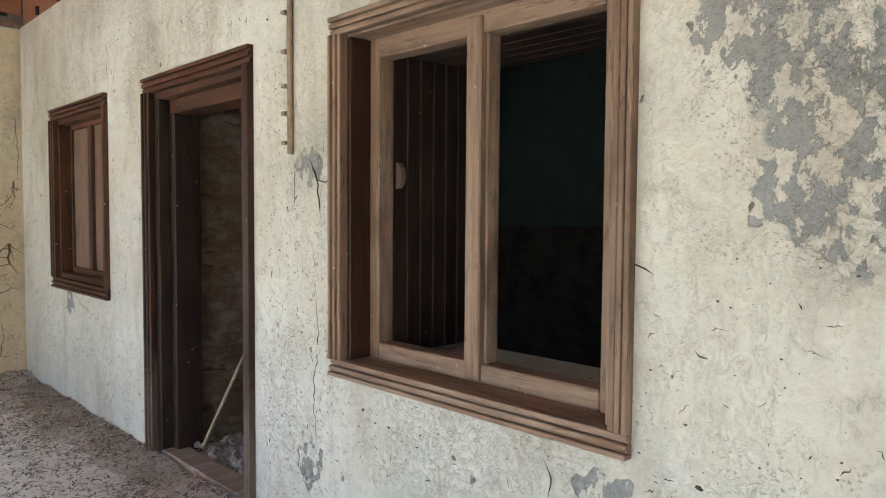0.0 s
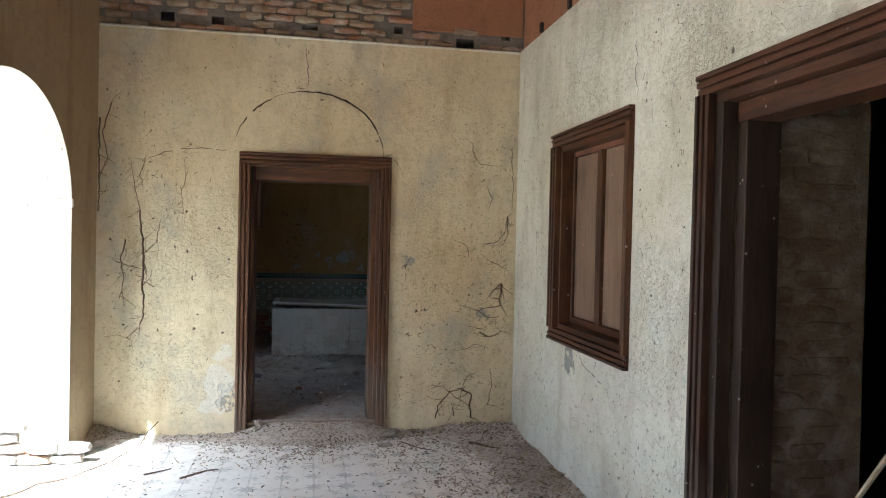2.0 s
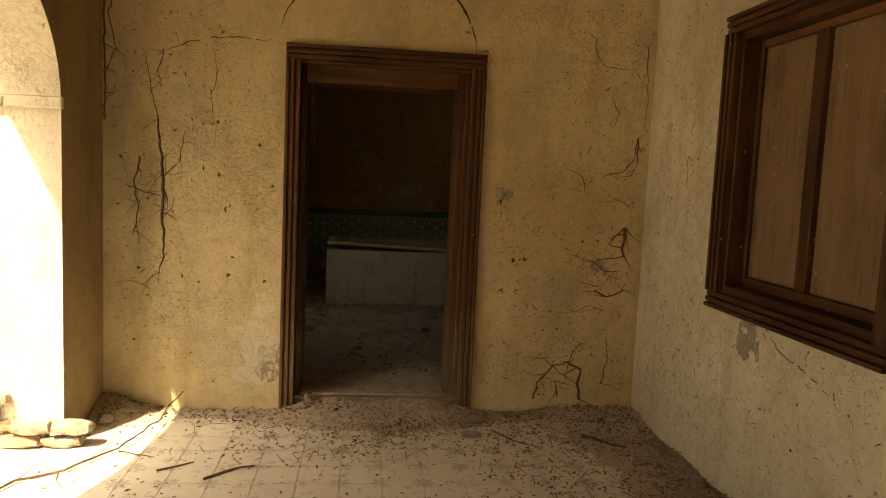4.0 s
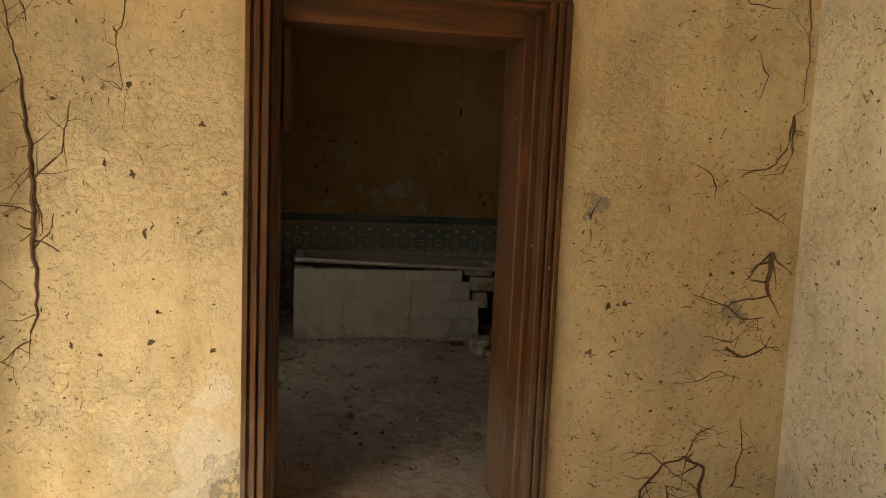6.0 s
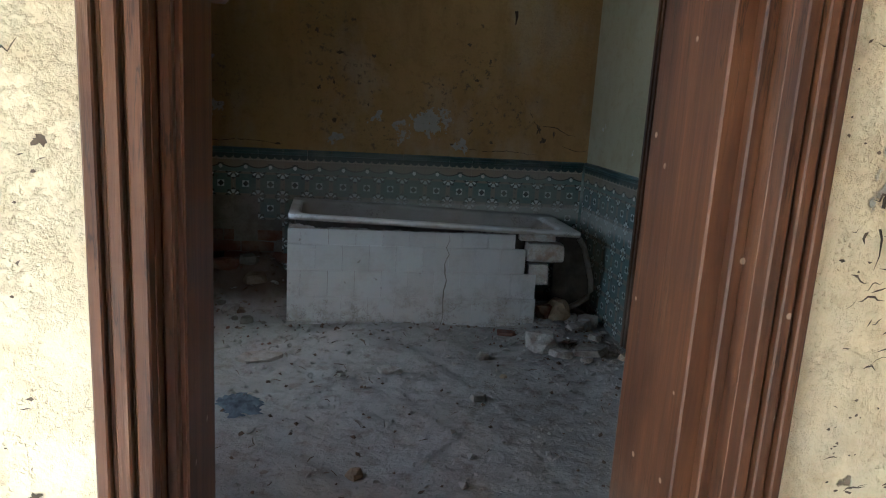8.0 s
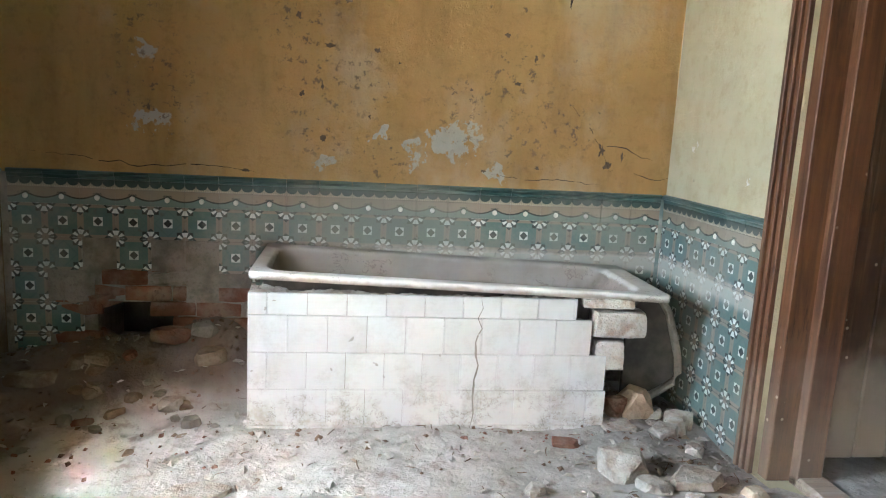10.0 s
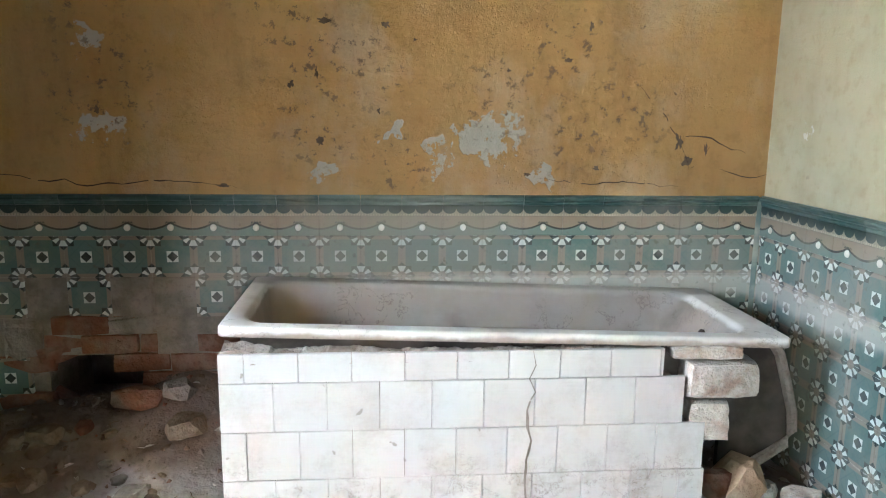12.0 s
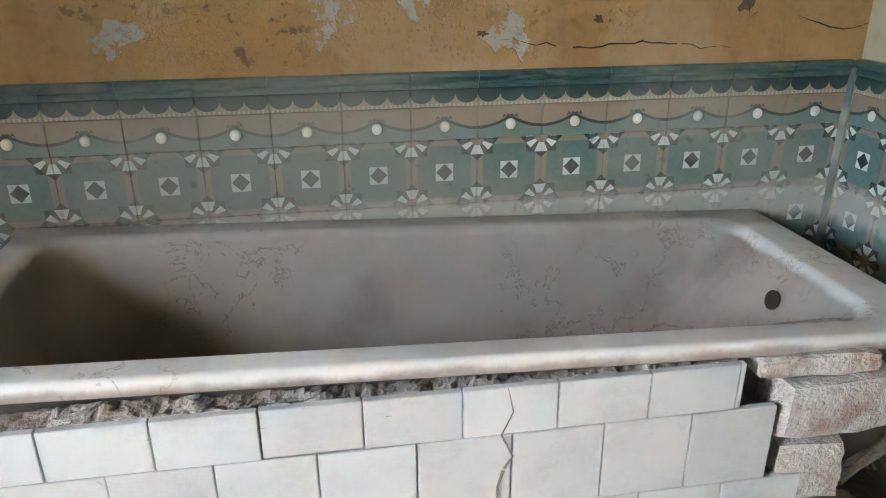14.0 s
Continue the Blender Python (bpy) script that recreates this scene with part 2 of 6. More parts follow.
YELLOW = plaster("yellowed_plaster", (0.62, 0.5, 0.3), (0.72, 0.63, 0.43), (0.38, 0.27, 0.13), (0.42, 0.38, 0.31), [(-0.75, 7.41, 0.3, 0.11), (0.6, 7.41, 1.35, 0.06), (1.25, 7.41, 0.95, 0.06)], 0.7, 0.55, 1.0,
                [(1.3, 7.41, 0.9, 0.42), (1.05, 7.41, 0.3, 0.42), (1.25, 7.41, 1.6, 0.35), (-1.6, 7.41, 2.1, 0.4), (-1.5, 7.41, 1.2, 0.38), (-1.5, 7.41, 0.6, 0.3), (1.3, 7.41, 2.3, 0.3), (-1.2, 7.41, 2.2, 0.2), (0.6, 7.41, 0.4, 0.2)], 0.2, 0.65, 0.9, (34, 1.5, 0.6), [(-0.84, 7.41, 0.42, 0.12), (-0.8, 7.41, 0.62, 0.06), (-0.9, 7.41, 0.25, 0.1)])
OCHRE = plaster("ochre_plaster", (0.29, 0.172, 0.06), (0.36, 0.228, 0.088), (0.16, 0.095, 0.04), (0.38, 0.35, 0.29),
                [(0.26, 11.0, 1.39, 0.1), (0.14, 11.0, 1.4, 0.07), (0.02, 11.0, 1.3, 0.055), (0.43, 11.0, 1.24, 0.04), (-0.12, 11.0, 1.38, 0.035), (-0.42, 11.0, 1.25, 0.05), (-1.17, 11.0, 1.4, 0.08), (-1.2, 11.0, 1.7, 0.06)], 0.7, 0.6, 1.0,
                [(-0.42, 11.0, 1.42, 0.16), (-0.38, 11.0, 1.65, 0.2), (-0.48, 11.0, 1.88, 0.18), (-0.2, 11.0, 1.6, 0.14), (0.25, 11.0, 1.55, 0.16), (0.5, 11.0, 1.7, 0.16), (0.5, 11.0, 1.4, 0.15), (-0.15, 11.0, 1.3, 0.12), (-1.15, 11.0, 1.55, 0.2), (0.75, 11.0, 1.5, 0.14), (-1.2, 11.0, 1.8, 0.14)], 0.25, 0.3, 0.6, (22, 1.0, 0.56))
PALE = plaster("pale_plaster", (0.38, 0.33, 0.2), (0.44, 0.4, 0.28), (0.28, 0.22, 0.12), (0.62, 0.58, 0.5), [(1.29, 10.75, 1.42, 0.04), (1.29, 10.3, 1.3, 0.03)], 0.72, 0.3, 0.35, (), 0.05, 0.0, 0.4)
# ochre darkened to put shade into the colour and cut bounced light
DIMMED = plaster("dimmed_plaster", (0.1, 0.068, 0.034), (0.14, 0.1, 0.055), (0.06, 0.04, 0.022), (0.16, 0.13, 0.1), (), 0.7, 0.6, 0.8, (), 0.2)
WHITEWASH = plaster("whitewash", (0.76, 0.72, 0.62), (0.83, 0.8, 0.72), (0.5, 0.42, 0.3), (0.5, 0.42, 0.32), (), 0.7, 0.3)
BROWNER = plaster("browner_plaster", (0.36, 0.265, 0.15), (0.44, 0.34, 0.2), (0.22, 0.15, 0.08), (0.34, 0.27, 0.19), (), 0.66, 0.6)
REDWASH = plaster("red_wash", (0.34, 0.15, 0.078), (0.41, 0.205, 0.11), (0.24, 0.11, 0.062), (0.4, 0.3, 0.22), (), 0.66, 0.5)
MAHOGANY = wood("varnished_wood", (0.054, 0.021, 0.009), (0.128, 0.052, 0.019), (0.19, 0.1, 0.046), 0.58, 0.5, 2, 0.3)
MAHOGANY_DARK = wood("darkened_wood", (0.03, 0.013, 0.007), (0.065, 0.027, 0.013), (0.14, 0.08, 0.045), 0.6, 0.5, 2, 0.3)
MAHOGANY_X = wood("varnished_wood_rail", (0.054, 0.021, 0.009), (0.128, 0.052, 0.019), (0.19, 0.1, 0.046), 0.58, 0.5, 0)
MAHOGANY_Y = wood("varnished_wood_head", (0.05, 0.02, 0.01), (0.11, 0.044, 0.02), (0.18, 0.1, 0.06), 0.56, 0.5, 1)
REDWOOD_Y = wood("red_brown_rail", (0.14, 0.06, 0.032), (0.22, 0.1, 0.055), (0.28, 0.16, 0.1), 0.56, 0.55, 1)
BARE = wood("weathered_wood", (0.2, 0.125, 0.075), (0.32, 0.22, 0.14), (0.42, 0.32, 0.22), 0.5, 0.75, 2)
BARE_Y = wood("weathered_wood_rail", (0.2, 0.125, 0.075), (0.32, 0.22, 0.14), (0.42, 0.32, 0.22), 0.5, 0.75, 1)
SHUTTER = wood("shutter_panel_wood", (0.2, 0.13, 0.085), (0.25, 0.17, 0.115), (0.29, 0.21, 0.15), 0.6, 0.7, 2)
DOORWOOD = wood("dusty_door_boards", (0.045, 0.02, 0.012), (0.085, 0.038, 0.02), (0.17, 0.11, 0.07), 0.56, 0.6, 2, 0.75)
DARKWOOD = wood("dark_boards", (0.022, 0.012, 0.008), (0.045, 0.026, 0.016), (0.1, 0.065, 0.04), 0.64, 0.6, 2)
PLANK = wood("dusty_plank", (0.24, 0.17, 0.12), (0.36, 0.29, 0.22), (0.44, 0.37, 0.3), 0.5, 0.9, 0)
BRICK = masonry("old_brick", (0.34, 0.17, 0.1), (0.45, 0.27, 0.18), (0.5, 0.42, 0.33))
MUDBRICK = masonry("dusty_brick", (0.3, 0.2, 0.13), (0.4, 0.3, 0.2), (0.46, 0.38, 0.28))
PINKBRICK = masonry("red_brick", (0.15, 0.062, 0.04), (0.21, 0.1, 0.066), (0.22, 0.155, 0.115))
# very dark tones: the unlit room's gloom is put into its wall colours
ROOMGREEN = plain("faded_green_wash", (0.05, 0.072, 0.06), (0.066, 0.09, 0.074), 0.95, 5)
GLOOMWALL = masonry("gloom_dark_wall", (0.05, 0.045, 0.04), (0.07, 0.062, 0.053), (0.035, 0.03, 0.026), 6)
DUSKBRICK = masonry("dark_dusty_brick", (0.13, 0.085, 0.055), (0.18, 0.125, 0.08), (0.24, 0.19, 0.14))
MORTAR = masonry("mortar", (0.22, 0.19, 0.16), (0.27, 0.24, 0.205), (0.17, 0.145, 0.12), 10)
LIMEBRICK = masonry("limewashed_brick", (0.44, 0.39, 0.34), (0.5, 0.46, 0.41), (0.36, 0.27, 0.21), 16)
STONE = masonry("rubble_stone", (0.36, 0.31, 0.265), (0.43, 0.39, 0.345), (0.27, 0.215, 0.17), 14)
# the listed spots are dark soil plus painted shade along the walls
DUST = dirt("bath_dirt", (0.31, 0.275, 0.245), (0.39, 0.355, 0.325), (0.21, 0.17, 0.135), 3.0, [(-1.75, 10.3, 0.2, 0.3), (-1.45, 10.8, 0.3, 0.42), (-0.95, 10.95, 0.35, 0.34), (-1.8, 9.7, 0.2, 0.22), (1.05, 10.6, 0.2, 0.25), (-1.75, 9.1, 0.2, 0.2)])
DRIFT = dirt("litter_soil", (0.52, 0.46, 0.39), (0.62, 0.56, 0.49), (0.34, 0.28, 0.22))
POTDUST = dirt("porch_dust", (0.67, 0.635, 0.575), (0.74, 0.705, 0.65), (0.52, 0.465, 0.39))
SOIL = dirt("dry_soil", (0.3, 0.25, 0.185), (0.37, 0.31, 0.235), (0.22, 0.18, 0.12), 1.2)
BLACK = plain("crack_dark", (0.035, 0.024, 0.016), (0.06, 0.04, 0.028), 0.95)
CREVICE = plain("crevice_brown", (0.068, 0.048, 0.03), (0.125, 0.088, 0.057), 0.95)
ROOT = plain("dry_root", (0.1, 0.065, 0.04), (0.17, 0.11, 0.07), 0.9, 30)
RUST = plain("rusty_pipe", (0.26, 0.19, 0.12), (0.38, 0.3, 0.2), 0.7, 25, 0.2)
PAINT = plain("cleat_wood", (0.2, 0.125, 0.085), (0.27, 0.18, 0.125), 0.7)
TWIG = plain("dry_twig", (0.3, 0.23, 0.15), (0.46, 0.38, 0.27), 0.9, 20)
LEAF = plain("dry_leaf", (0.14, 0.1, 0.07), (0.4, 0.335, 0.26), 0.85, 8)
STRAW = plain("bleached_stem", (0.45, 0.39, 0.29), (0.6, 0.54, 0.42), 0.9, 20)
GREEN = plain("green_leaf", (0.1, 0.17, 0.05), (0.2, 0.28, 0.1), 0.6, 6)
RAG = plain("grey_rag", (0.075, 0.085, 0.105), (0.15, 0.165, 0.19), 0.95, 22)


def enamel():
    n = Nodes("dusty_enamel", 0.35, 0.5)
    z = n.xyz(n.obj)[2]
    col = n.mix(n.step(n.noise(2.5, 5), 0.4, 0.7), (0.68, 0.66, 0.63), (0.58, 0.545, 0.505))
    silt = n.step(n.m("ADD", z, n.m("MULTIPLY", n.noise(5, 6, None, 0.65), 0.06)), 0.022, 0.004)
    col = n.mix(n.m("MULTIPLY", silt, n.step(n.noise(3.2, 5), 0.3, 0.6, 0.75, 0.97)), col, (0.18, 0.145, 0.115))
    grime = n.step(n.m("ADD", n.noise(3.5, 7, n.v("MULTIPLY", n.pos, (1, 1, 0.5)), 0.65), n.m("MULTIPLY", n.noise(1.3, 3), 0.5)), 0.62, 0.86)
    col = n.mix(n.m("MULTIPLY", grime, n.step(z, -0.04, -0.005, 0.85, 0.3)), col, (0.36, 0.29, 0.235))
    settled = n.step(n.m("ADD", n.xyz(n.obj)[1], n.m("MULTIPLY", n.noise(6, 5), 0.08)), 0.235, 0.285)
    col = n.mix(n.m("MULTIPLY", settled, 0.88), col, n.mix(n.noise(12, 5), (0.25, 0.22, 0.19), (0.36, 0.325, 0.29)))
    w = n.warped(0.16, 5)
    hair = n.m("MULTIPLY", n.step(n.m("ABSOLUTE", n.m("SUBTRACT", n.noise(5.5, 7, w, 0.66), 0.52)), 0.010, 0.0), n.m("MULTIPLY", n.step(n.noise(1.7, 3), 0.47, 0.55), n.step(n.noise(19, 3), 0.4, 0.47)))
    col = n.mix(n.m("MULTIPLY", hair, 0.5), col, (0.08, 0.06, 0.045))
    return n.done(col, n.m("ADD", n.noise(30, 5), n.m("MULTIPLY", hair, -0.5)), 0.2, 0.006, rough=n.step(grime, 0, 1, 0.6, 0.92))


def white_tile():
    n = Nodes("white_glazed_tile", 0.3, 0.5)
    z = n.xyz(n.pos)[2]
    col = n.mix(n.rand, (0.48, 0.46, 0.437), (0.54, 0.525, 0.5))
    low = n.step(n.m("ADD", z, n.m("MULTIPLY", n.noise(8, 5), 0.35)), 0.7, 0.42)
    smear = n.m("MULTIPLY", n.step(n.noise(6, 8, None, 0.72), 0.44, 0.68), n.m("ADD", n.m("MULTIPLY", low, 0.62), 0.36))
    col = n.mix(smear, col, (0.33, 0.28, 0.235))
    w = n.warped(0.1, 9)
    hair = n.m("MULTIPLY", n.step(n.m("ABSOLUTE", n.m("SUBTRACT", n.noise(13, 7, w, 0.7), 0.52)), 0.016, 0.0), n.m("MULTIPLY", n.step(n.noise(6, 3), 0.42, 0.52), n.m("ADD", n.m("MULTIPLY", low, 0.85), 0.1)))
    col = n.mix(n.m("MULTIPLY", hair, 0.8), col, (0.14, 0.1, 0.08))
    chip = n.m("MULTIPLY", n.step(n.voro(11, n.warped(0.05, 40)), 0.1, 0.06), n.step(n.noise(5, 2), 0.5, 0.56))
    col = n.mix(n.m("MULTIPLY", chip, 0.7), col, (0.22, 0.18, 0.15))
    return n.done(col, n.m("ADD", n.noise(9, 3), n.m("MULTIPLY", chip, -0.5)), 0.12, 0.01, rough=n.step(smear, 0, 0.6, 0.3, 0.8))


T = 0.1525


def dirty_glaze(n, col, amount=0.55):
    """Dust and stain over a glazed tile, in places of the room."""
    film = n.step(n.noise(2.6, 8, None, 0.7), 0.42, 0.64)
    film = n.m("MAXIMUM", film, n.m("MULTIPLY", n.spots([(0.0, 11.0, 0.88, 0.36), (-0.3, 11.0, 0.9, 0.22), (1.1, 11.0, 0.85, 0.16)], 0.45, 4.0), 1.0))
    col = n.mix(n.m("MULTIPLY", film, amount), col, (0.27, 0.25, 0.2))
    x, y, z = n.xyz(n.pos)[0:3]
    ledge = n.m("MULTIPLY", n.step(n.m("ADD", z, n.m("MULTIPLY", n.noise(14, 4), 0.06)), 0.91, 0.875), n.step(n.m("ADD", z, n.m("MULTIPLY", n.noise(9, 4), 0.08)), 0.8, 0.84))
    ledge = n.m("MULTIPLY", ledge, n.step(x, -0.4, -0.2))
    col = n.mix(n.m("MULTIPLY", ledge, 0.55), col, (0.5, 0.46, 0.41))
    spot = n.step(n.noise(26, 5), 0.6, 0.75)
    return n.mix(n.m("MULTIPLY", spot, 0.6), col, (0.09, 0.075, 0.06)), film


def field_tile():
    n = Nodes("patterned_tile", 0.3, 0.5)
    x, y, z = n.xyz(n.obj)[0:3]
    u, v = n.m("DIVIDE", n.m("ABSOLUTE", x), T / 2), n.m("DIVIDE", n.m("ABSOLUTE", z), T / 2)
    a, b = n.m("SUBTRACT", 1.0, u), n.m("SUBTRACT", 1.0, v)
    teal = n.mix(n.rand, (0.062, 0.115, 0.104), (0.1, 0.152, 0.138))
    beige = (0.21, 0.175, 0.135)
    dark, white = (0.01, 0.02, 0.02), (0.6, 0.62, 0.58)
    near_edge = n.m("MAXIMUM", n.m("MULTIPLY", n.step(a, 0.2, 0.17), n.step(b, 0.5, 0.53)), n.m("MULTIPLY", n.step(b, 0.2, 0.17), n.step(a, 0.5, 0.53)))
    col = n.mix(near_edge, teal, beige)
    arc = n.m("ABSOLUTE", n.m("SUBTRACT", n.m("ADD", u, v), 0.78))
    col = n.mix(n.m("MULTIPLY", n.step(arc, 0.05, 0.03), 0.5), col, (0.06, 0.11, 0.11))
    # an eight-pointed star about each corner: dark points, white ring, plain heart
    q, d = n.m("MAXIMUM", a, b), n.m("MULTIPLY", n.m("ADD", a, b), 0.7071)
    small, large = n.m("MINIMUM", n.m("DIVIDE", q, 0.48), n.m("DIVIDE", d, 0.48)), n.m("MAXIMUM", n.m("DIVIDE", q, 0.48), n.m("DIVIDE", d, 0.48))
    ring = n.m("LESS_THAN", small, 1.0)
    col = n.mix(ring, col, dark)
    col = n.mix(n.m("LESS_THAN", large, 1.0), col, white)
    facet = n.m("GREATER_THAN", n.m("SINE", n.m("MULTIPLY", n.m("ARCTAN2", b, a), 8.0)), 0.15)
    col = n.mix(n.m("MULTIPLY", n.m("MULTIPLY", facet, n.m("LESS_THAN", large, 1.0)), 0.92), col, dark)
    col = n.mix(n.m("LESS_THAN", large, 0.42), col, beige)
    sq = n.m("LESS_THAN", n.m("MAXIMUM", u, v), 0.27)
    col = n.mix(sq, col, white)
    col = n.mix(n.m("LESS_THAN", n.m("ADD", u, v), 0.26), col, dark)
    col, film = dirty_glaze(n, col)
    relief = n.m("ADD", n.m("MULTIPLY", ring, 0.4), n.m("MULTIPLY", sq, 0.4))
    return n.done(col, relief, 0.35, 0.004, rough=n.step(film, 0, 1, 0.28, 0.75))


def garland_tile():
    n = Nodes("garland_tile", 0.35, 0.5)
    x, y, z = n.xyz(n.obj)[0:3]
    u = n.m("DIVIDE", n.m("ABSOLUTE", x), T / 2)
    sag = n.m("ADD", -0.012, n.m("MULTIPLY", n.m("POWER", n.m("SUBTRACT", 1.0, u), 2.0), 0.024))
    up = n.m("SUBTRACT", z, sag)
    col = n.mix(n.m("GREATER_THAN", up, 0.0), (0.13, 0.18, 0.155), (0.24, 0.185, 0.13))
    col = n.mix(n.m("LESS_THAN", n.m("ABSOLUTE", up), 0.0035), col, (0.03, 0.03, 0.025))
    crown = n.m("MULTIPLY", n.m("LESS_THAN", u, 0.24), n.m("LESS_THAN", n.m("ABSOLUTE", n.m("SUBTRACT", z, n.m("ADD", 0.008, n.m("MULTIPLY", n.m("ABSOLUTE", n.m("SINE", n.m("MULTIPLY", u, 26.0))), 0.006)))), 0.0028))
    col = n.mix(crown, col, (0.05, 0.05, 0.04))
    col, film = dirty_glaze(n, col, 0.6)
    return n.done(col, up, 0.1, 0.01, rough=n.step(film, 0, 1, 0.35, 0.8))


def scallop_tile():
    n = Nodes("scallop_tile", 0.35, 0.5)
    x, y, z = n.xyz(n.obj)[0:3]
    p = n.m("PINGPONG", n.m("ADD", x, T), T / 6)
    q = n.m("DIVIDE", p, T / 6)
    edge = n.m("SUBTRACT", 0.009, n.m("MULTIPLY", n.m("SQRT", n.m("SUBTRACT", 1.0001, n.m("MULTIPLY", q, q))), 0.021))
    col = n.mix(n.m("GREATER_THAN", z, edge), (0.27, 0.23, 0.165), (0.02, 0.04, 0.035))
    bead = n.m("MULTIPLY", n.m("LESS_THAN", z, -0.012), n.m("GREATER_THAN", n.m("SINE", n.m("MULTIPLY", x, 620.0)), 0.2))
    col = n.mix(bead, col, (0.4, 0.34, 0.25))
    col, film = dirty_glaze(n, col, 0.35)
    return n.done(col, n.m("ADD", bead, n.m("GREATER_THAN", z, edge)), 0.3, 0.004, rough=n.step(film, 0, 1, 0.35, 0.8))


def cap_tile():
    n = Nodes("cap_tile", 0.3, 0.5)
    col = n.mix(n.rand, (0.025, 0.06, 0.055), (0.05, 0.095, 0.088))
    col, film = dirty_glaze(n, col, 0.55)
    return n.done(col, n.noise(30, 3), 0.15, 0.004, rough=n.step(film, 0, 1, 0.3, 0.8))


ENAMEL, WTILE, FIELD, GARLAND, SCALLOP, CAP = enamel(), white_tile(), field_tile(), garland_tile(), scallop_tile(), cap_tile()
CORNER = plain("corner_glaze", (0.17, 0.215, 0.2), (0.34, 0.36, 0.32), 0.7)
PEARL = plain("white_boss", (0.6, 0.57, 0.5), (0.68, 0.66, 0.6), 0.4)


# ---- mesh helpers ----
def mesh_of(bm, name, material, smooth=False):
    me = bpy.data.meshes.new(name)
    bmesh.ops.recalc_face_normals(bm, faces=bm.faces)
    bm.to_mesh(me)
    bm.free()
    me.materials.append(material)
    if smooth:
        for p in me.polygons:
            p.use_smooth = True
    return me


def part(name, bm, material, parent, label="", smooth=False):
    """One mesh object under a thing or a part."""
    ob = new(name, mesh_of(bm, name, material, smooth))
    if parent:
        ob.parent = parent
    if label:
        ob["label"] = label
    return ob


def thing(name, label, category, group="", kind="", at=(0, 0, 0)):
    ob = new(name)
    ob.matrix_world = pose(*at)
    ob.empty_display_size = 0.1
    return tagged(ob, label, category, group, kind)


def box(x0, x1, y0, y1, z0, z1, bevel=0.0, bm=None, seg=1):
    """A box, its edges rounded off."""
    bm = bm or bmesh.new()
    r = bmesh.ops.create_cube(bm, size=1.0)
    bmesh.ops.transform(bm, verts=r["verts"], matrix=Matrix.Translation(((x0 + x1) / 2, (y0 + y1) / 2, (z0 + z1) / 2)) @ Matrix.Diagonal((x1 - x0, y1 - y0, z1 - z0, 1)))
    if bevel:
        es = list({e for v in r["verts"] for e in v.link_edges})
        bmesh.ops.bevel(bm, geom=es, offset=bevel, segments=seg, affect="EDGES", profile=0.5)
    return bm


def rough_box(sx, sy, sz, amount, seed, cuts=2):
    """A chipped block about its own base centre."""
    bm = bmesh.new()
    bmesh.ops.create_cube(bm, size=1.0)
    bmesh.ops.subdivide_edges(bm, edges=bm.edges[:], cuts=cuts, use_grid_fill=True)
    rnd = random.Random(seed)
    off = Vector((rnd.random() * 50, rnd.random() * 50, rnd.random() * 50))
    for v in bm.verts:
        p = Vector((v.co.x * sx, v.co.y * sy, (v.co.z + 0.5) * sz))
        k = sum(abs(c) > 0.49 for c in v.co)
        inward = Vector((v.co.x, v.co.y, v.co.z)) * (-amount * max(0, k - 1) * (0.3 + rnd.random()))
        v.co = p + inward + noise.noise_vector(p * 9 + off) * amount * 0.6
    return bm


def chipped(bm, sx, sy, sz, seed):
    """Knock corners off a block with flat breaks."""
    rnd = random.Random(seed)
    for _ in range(6):
        d = Vector((rnd.choice((-1, 1)) * rnd.uniform(0.4, 1), rnd.choice((-1, 1)) * rnd.uniform(0.4, 1), rnd.uniform(0.1, 1))).normalized()
        at = Vector((d.x * sx * 0.56, d.y * sy * 0.56, sz * (0.5 + 0.5 * d.z))) * rnd.uniform(0.8, 1.0)
        bmesh.ops.bisect_plane(bm, geom=bm.verts[:] + bm.edges[:] + bm.faces[:], plane_co=at, plane_no=d, clear_outer=True)
        bmesh.ops.holes_fill(bm, edges=[e for e in bm.edges if e.is_boundary], sides=0)
    return bm


